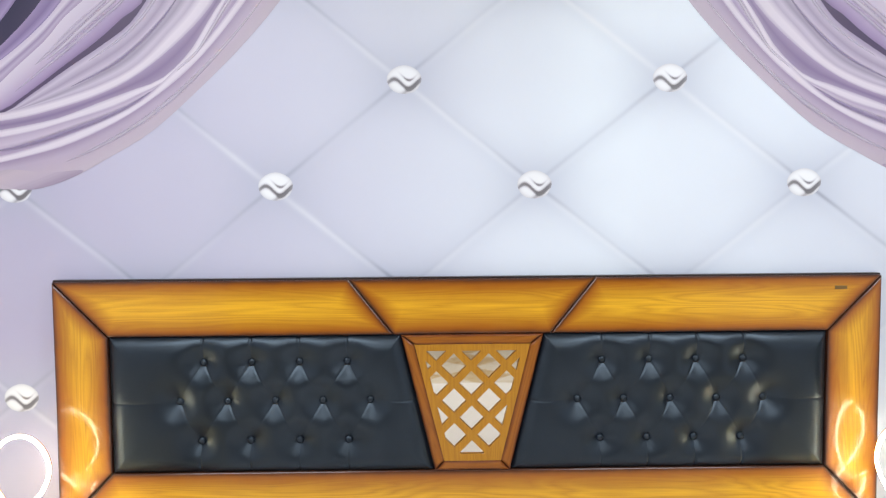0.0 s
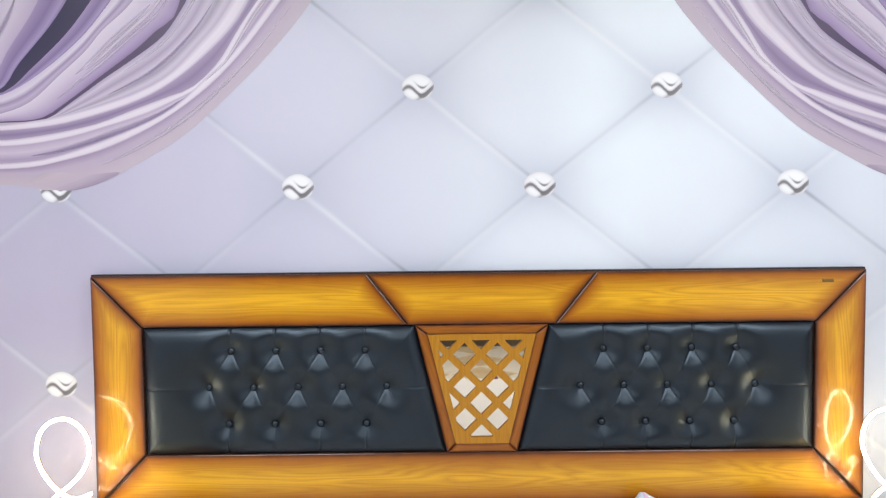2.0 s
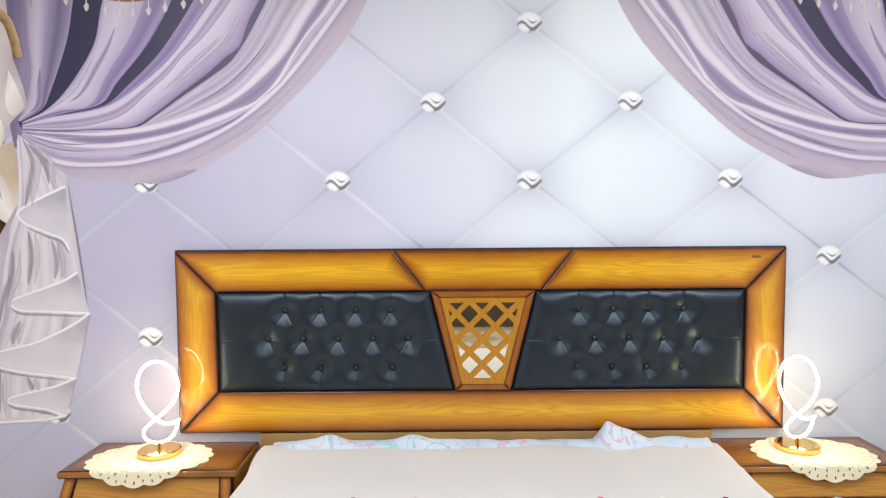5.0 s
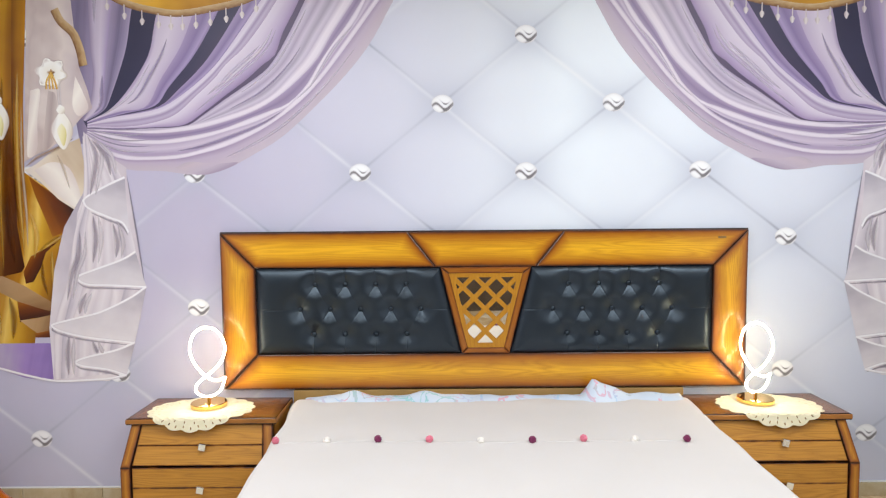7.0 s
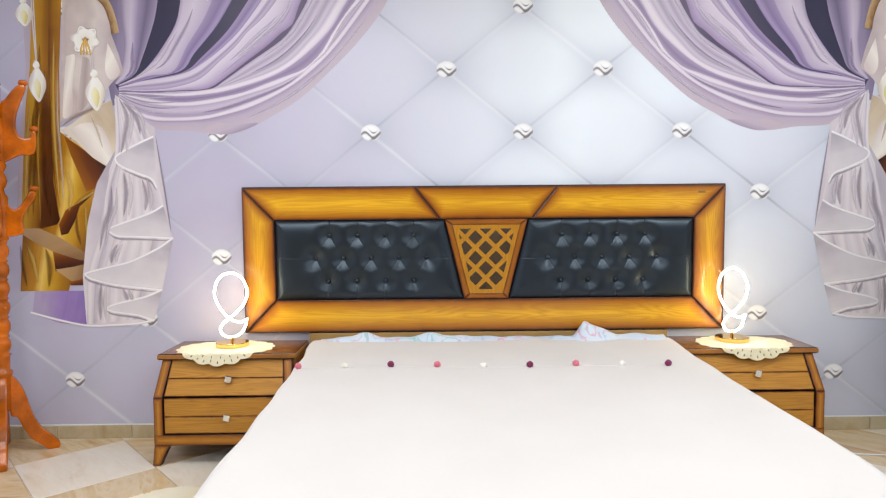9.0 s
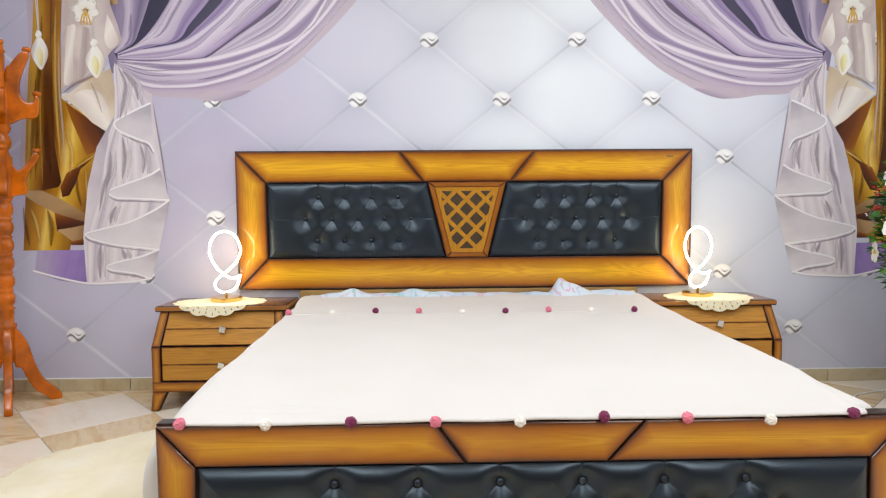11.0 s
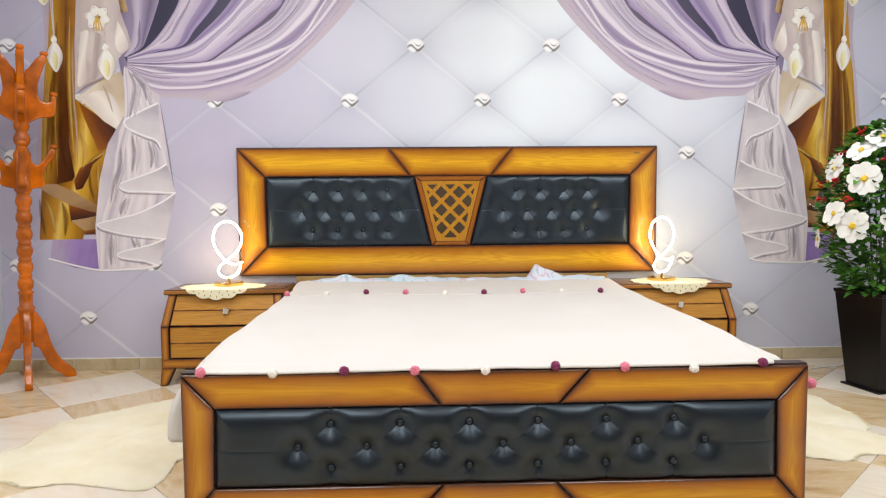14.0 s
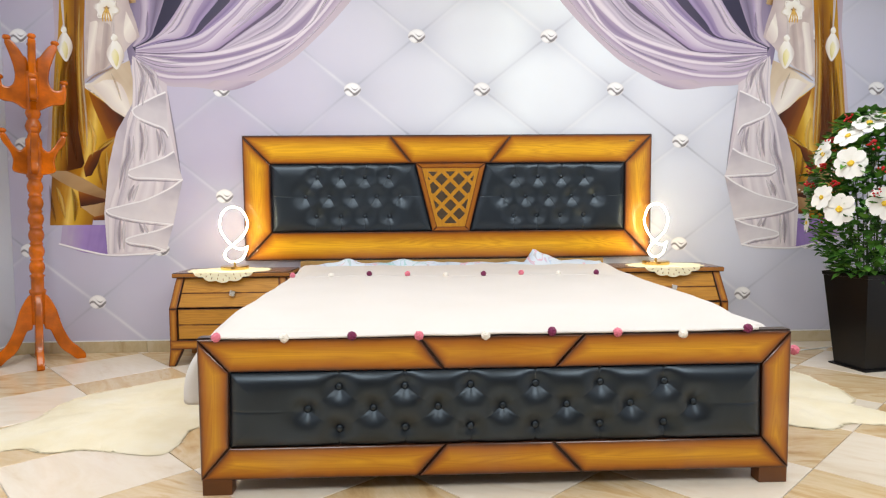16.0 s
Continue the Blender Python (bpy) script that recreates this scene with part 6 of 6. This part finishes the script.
def flower_plant():
    rnd = random.Random(5)
    e = empty("flowering_plant", PX, PY, 0.50, "artificial bush with white flowers and red berry sprays", "potted plant")
    centre = Vector((PX - 0.005, PY, 0))

    def radius(z):
        t = (z - 0.52) / 0.94
        return 0.05 + 0.245 * math.sin(math.pi * min(1, max(0, t * 0.86 + 0.10))) ** 0.8
    for k in range(26):
        bm = bmesh.new()
        a, h = rnd.uniform(0, 6.28), rnd.uniform(0.75, 1.38)
        r = radius(h) * rnd.uniform(0.3, 0.9)
        tip = centre + Vector((r * math.cos(a), r * math.sin(a), h))
        foot = Vector((PX + 0.04 * math.cos(a), PY + 0.04 * math.sin(a), 0.49))
        tube_bm(spline([foot, foot.lerp(tip, 0.5) + Vector((-0.02 * math.cos(a), 0, 0.06)), tip], 4), 0.0028, 5, bm)
        part("stem", bm, STEM, e, "thin green stem")
    vs, fs = [], []
    for k in range(2300):
        z = rnd.uniform(0.53, 1.44)
        a = rnd.uniform(0, 6.283)
        r = radius(z) * rnd.uniform(0.25, 1.0) ** 0.5 * (1 + 0.2 * noise.noise((math.cos(a) * 2, math.sin(a) * 2, z * 6)))
        p = centre + Vector((r * math.cos(a), r * math.sin(a), z))
        d = (Vector((math.cos(a), math.sin(a), rnd.uniform(-0.5, 0.9))) + 0.5 * Vector((rnd.uniform(-1, 1), rnd.uniform(-1, 1), 0))).normalized()
        s = d.cross(Vector((rnd.uniform(-0.4, 0.4), rnd.uniform(-0.4, 0.4), 1))).normalized()
        up = s.cross(d)
        L, W = rnd.uniform(0.045, 0.080), rnd.uniform(0.015, 0.027)
        b0 = len(vs)
        vs += [p, p + d * L * 0.45 + s * W + up * 0.004, p + d * L - up * 0.006, p + d * L * 0.45 - s * W + up * 0.004, p + d * L * 0.5 - up * 0.003]
        fs += [(b0, b0 + 1, b0 + 4), (b0 + 1, b0 + 2, b0 + 4), (b0 + 2, b0 + 3, b0 + 4), (b0 + 3, b0, b0 + 4)]
    tagged(mesh_object("leaves", vs, fs, LEAF, e, "dense small green leaves"), kind="stuff")

    def flower(p, out, size):
        n = Vector(out).normalized()
        q = n.to_track_quat("Z", "Y").to_matrix().to_4x4()
        vs, fs = [], []
        for k in range(8):
            a = 2 * math.pi * k / 8 + rnd.uniform(-0.08, 0.08)
            ca, sa = math.cos(a), math.sin(a)
            L, W = size * rnd.uniform(0.92, 1.06), size * 0.36
            b0 = len(vs)
            for (u, w, h) in ((0.10, -0.30, 0.03), (0.10, 0.30, 0.03), (0.5, -1.0, 0.07), (0.5, 0.0, 0.05), (0.5, 1.0, 0.07), (0.86, -0.90, 0.09), (0.86, 0, 0.07), (0.86, 0.90, 0.09), (1.02, -0.42, 0.07), (1.02, 0.42, 0.07)):
                x, y = u * L, w * W
                vs.append((x * ca - y * sa, x * sa + y * ca, h * size + 0.003 * (k % 2)))
            fs += [tuple(b0 + i for i in f) for f in ((0, 1, 3), (0, 3, 2), (1, 4, 3), (2, 3, 6, 5), (3, 4, 7, 6), (5, 6, 8), (6, 7, 9), (6, 9, 8))]
        m = Matrix.Translation(p) @ q
        f = mesh_object("flower", [m @ Vector(v) for v in vs], fs, PETAL, e, "white eight-petalled flower")
        bm = bmesh.new()
        bmesh.ops.create_icosphere(bm, subdivisions=2, radius=size * 0.2)
        for v in bm.verts:
            v.co *= 1 + 0.25 * rnd.uniform(-1, 1)
            v.co.z *= 0.6
        bmesh.ops.transform(bm, matrix=m @ pose(0, 0, size * 0.12), verts=bm.verts)
        part("flower_centre", bm, YELLOW, f, "yellow stamens")

    # the blooms that face the room, then some round the back
    for ax, z, lean, size in ((-143, 1.15, 0.15, 0.066), (-150, 0.905, 0.1, 0.066), (179, 1.21, 0.3, 0.056), (-168, 0.97, 0.3, 0.054), (160, 0.825, 0.0, 0.044), (-154, 1.30, 1.0, 0.060), (-129, 1.365, 1.1, 0.060), (-106, 1.41, 1.4, 0.055), (-114, 0.935, 0.1, 0.064),
                              (-40, 1.12, 0.3, 0.060), (10, 1.00, 0.2, 0.060), (60, 1.20, 0.3, 0.060), (120, 1.05, 0.3, 0.060), (-60, 0.80, 0.0, 0.055), (170, 1.24, 0.5, 0.055), (-100, 1.42, 1.6, 0.055)):
        a = radians(ax)
        r = radius(z) * 1.09
        flower(centre + Vector((r * math.cos(a), r * math.sin(a), z)), (math.cos(a), math.sin(a), lean), size * 1.28)
    sprays = ((-171, 1.40), (176, 1.29), (-174, 1.15), (148, 1.13), (167, 1.04), (-155, 1.05), (-124, 1.25), (-121, 0.99), (-115, 1.11))
    for k in range(20):
        a, z = (radians(sprays[k][0]), sprays[k][1]) if k < len(sprays) else (rnd.uniform(-1.8, 2.2), rnd.uniform(0.78, 1.46))
        r = radius(z) * (1.10 if k < len(sprays) else rnd.uniform(0.95, 1.12))
        c = centre + Vector((r * math.cos(a), r * math.sin(a), z))
        bm = bmesh.new()
        for j in range(13):
            off = Vector((rnd.gauss(0, 0.013), rnd.gauss(0, 0.013), rnd.gauss(0, 0.011)))
            bmesh.ops.create_icosphere(bm, subdivisions=1, radius=rnd.uniform(0.005, 0.0085), matrix=Matrix.Translation(c + off))
        part("berry_spray", bm, RED, e, "cluster of red berries", smooth=True)
    bm = bmesh.new()
    for k in range(40):
        a, z = rnd.uniform(0, 6.28), rnd.uniform(0.70, 1.2)
        r = radius(z) * rnd.uniform(1.0, 1.22)
        bmesh.ops.create_icosphere(bm, subdivisions=1, radius=0.005, matrix=Matrix.Translation(centre + Vector((r * math.cos(a), r * math.sin(a), z))))
    tagged(part("buds", bm, PETAL, e, "tiny white buds"), kind="stuff")


flower_plant()


# ---- sheepskin rugs ----
def rug(cx, cy, rx, ry, seed, reach):
    """A pelt: its outline is given by its reach at even turns round the middle, starting at +x."""
    rnd = random.Random(seed)
    na, nr = 144, 16
    ring = spline([(v, 0, 0) for v in (*reach, reach[0])], 24)

    def edge(a):
        q = (a / (2 * math.pi)) % 1.0 * (len(ring) - 1)
        k = int(q)
        return ring[k].x + (ring[min(k + 1, len(ring) - 1)].x - ring[k].x) * (q - k) + 0.012 * noise.noise((math.cos(a) * 9, math.sin(a) * 9, seed))
    top = lambda x, y, f: 0.003 + 0.013 * (1 - f ** 3) + 0.007 * noise.noise((x * 9, y * 9, seed)) * (1 - f ** 6) + 0.004 * noise.noise((x * 40, y * 40, seed))
    vs, fs = [(cx, cy, 0.016)], []
    for r in range(1, nr + 1):
        for k in range(na):
            a, f = 2 * math.pi * k / na, r / nr
            x, y = cx + rx * edge(a) * f * math.cos(a), cy + ry * edge(a) * f * math.sin(a)
            vs.append((x, y, max(0.002, top(x, y, f)) if r < nr else 0.001))
    ix = lambda r, k: 1 + (r - 1) * na + k % na
    fs += [(0, ix(1, k), ix(1, k + 1)) for k in range(na)]
    fs += [(ix(r, k), ix(r + 1, k), ix(r + 1, k + 1), ix(r, k + 1)) for r in range(1, nr) for k in range(na)]
    ob = mesh_object("sheepskin_rug", vs, fs, FLEECE, smooth=True)
    tagged(ob, "fluffy cream sheepskin rug lying on the tiles", "rug", "rugs beside the bed")
    vs, fs = [], []
    for k in range(5000):
        a, f = rnd.uniform(0, 6.283), math.sqrt(rnd.random())
        if k % 2 == 0:
            f = 1 - 0.04 * rnd.random()
        x, y = cx + rx * edge(a) * f * math.cos(a), cy + ry * edge(a) * f * math.sin(a)
        z = max(0.003, top(x, y, f)) - 0.003
        d = rnd.uniform(0, 6.28) if f < 0.94 else a + rnd.uniform(-0.8, 0.8)
        L = rnd.uniform(0.008, 0.018)
        s = 0.0035
        b0 = len(vs)
        vs += [(x - s * math.sin(d), y + s * math.cos(d), z), (x + s * math.sin(d), y - s * math.cos(d), z), (x + L * math.cos(d), y + L * math.sin(d), max(0.002, z + 0.002 + L * rnd.uniform(0.02, 0.12)))]
        fs.append((b0, b0 + 1, b0 + 2))
    tagged(mesh_object("fleece", vs, fs, FLEECE, ob, "long tufts of cream fleece"), kind="stuff")


rug(-1.50, -1.24, 1.0, 1.0, 3, (0.46, 0.48, 0.52, 0.55, 0.56, 0.57, 0.565, 0.49, 0.445, 0.445, 0.45, 0.44, 0.43, 0.44, 0.60, 0.72, 0.55, 0.545, 0.50, 0.56, 0.64, 0.46, 0.42, 0.44))
rug(1.50, -1.22, 1.0, 1.0, 11, (0.39, 0.42, 0.46, 0.56, 0.60, 0.55, 0.50, 0.48, 0.45, 0.42, 0.40, 0.38, 0.38, 0.38, 0.40, 0.42, 0.42, 0.44, 0.475, 0.42, 0.50, 0.66, 0.36, 0.37))

# cable on the floor
cab = part("power_cable", tube_bm(spline([(1.45, -0.30, 0.005), (1.75, -0.36, 0.005), (2.05, -0.40, 0.005), (2.20, -0.30, 0.005), (2.45, -0.22, 0.005), (2.7, -0.1, 0.005), (2.86, -0.03, 0.005)], 8), 0.004, 8), CABLE)
tagged(cab, "white power cable lying on the floor tiles", "cable")

# ---- floor tiles, laid in a diamond check ----
SIZE, TURN = 0.521, radians(42)
e2, e1 = (math.cos(TURN), math.sin(TURN)), (math.sin(TURN), -math.cos(TURN))
ORG = (-2.065, -0.785)
bounds = [(-1, 0, -ROOM_L), (1, 0, ROOM_R), (0, -1, -ROOM_B), (0, 1, 0.0)]
for i in range(-4, 16):
    for j in range(-9, 12):
        g = 0.0016
        quad = [(ORG[0] + (i + a) * SIZE * e1[0] + (j + b) * SIZE * e2[0], ORG[1] + (i + a) * SIZE * e1[1] + (j + b) * SIZE * e2[1])
                for a, b in ((g / SIZE, g / SIZE), (g / SIZE, 1 - g / SIZE), (1 - g / SIZE, 1 - g / SIZE), (1 - g / SIZE, g / SIZE))]
        poly = clip_poly(quad, bounds)
        if len(poly) < 3 or abs(sum(a[0] * b[1] - a[1] * b[0] for a, b in zip(poly, poly[1:] + poly[:1]))) < 0.002:
            continue
        if sum(a[0] * b[1] - a[1] * b[0] for a, b in zip(poly, poly[1:] + poly[:1])) < 0:
            poly = poly[::-1]
        mx, my = sum(p[0] for p in poly) / len(poly), sum(p[1] for p in poly) / len(poly)
        n = len(poly)
        ins = [(p[0] + (mx - p[0]) * 0.006, p[1] + (my - p[1]) * 0.006) for p in poly]
        vs = [(x, y, -0.005) for x, y in poly] + [(x, y, -0.0012) for x, y in poly] + [(x, y, 0.0) for x, y in ins]
        fs = [(r * n + k, r * n + (k + 1) % n, (r + 1) * n + (k + 1) % n, (r + 1) * n + k) for r in (0, 1) for k in range(n)] + [tuple(2 * n + k for k in range(n))]
        mesh_object("tile", vs, fs, TILE_CREAM if (i + j) % 2 else TILE_TAN, floor)
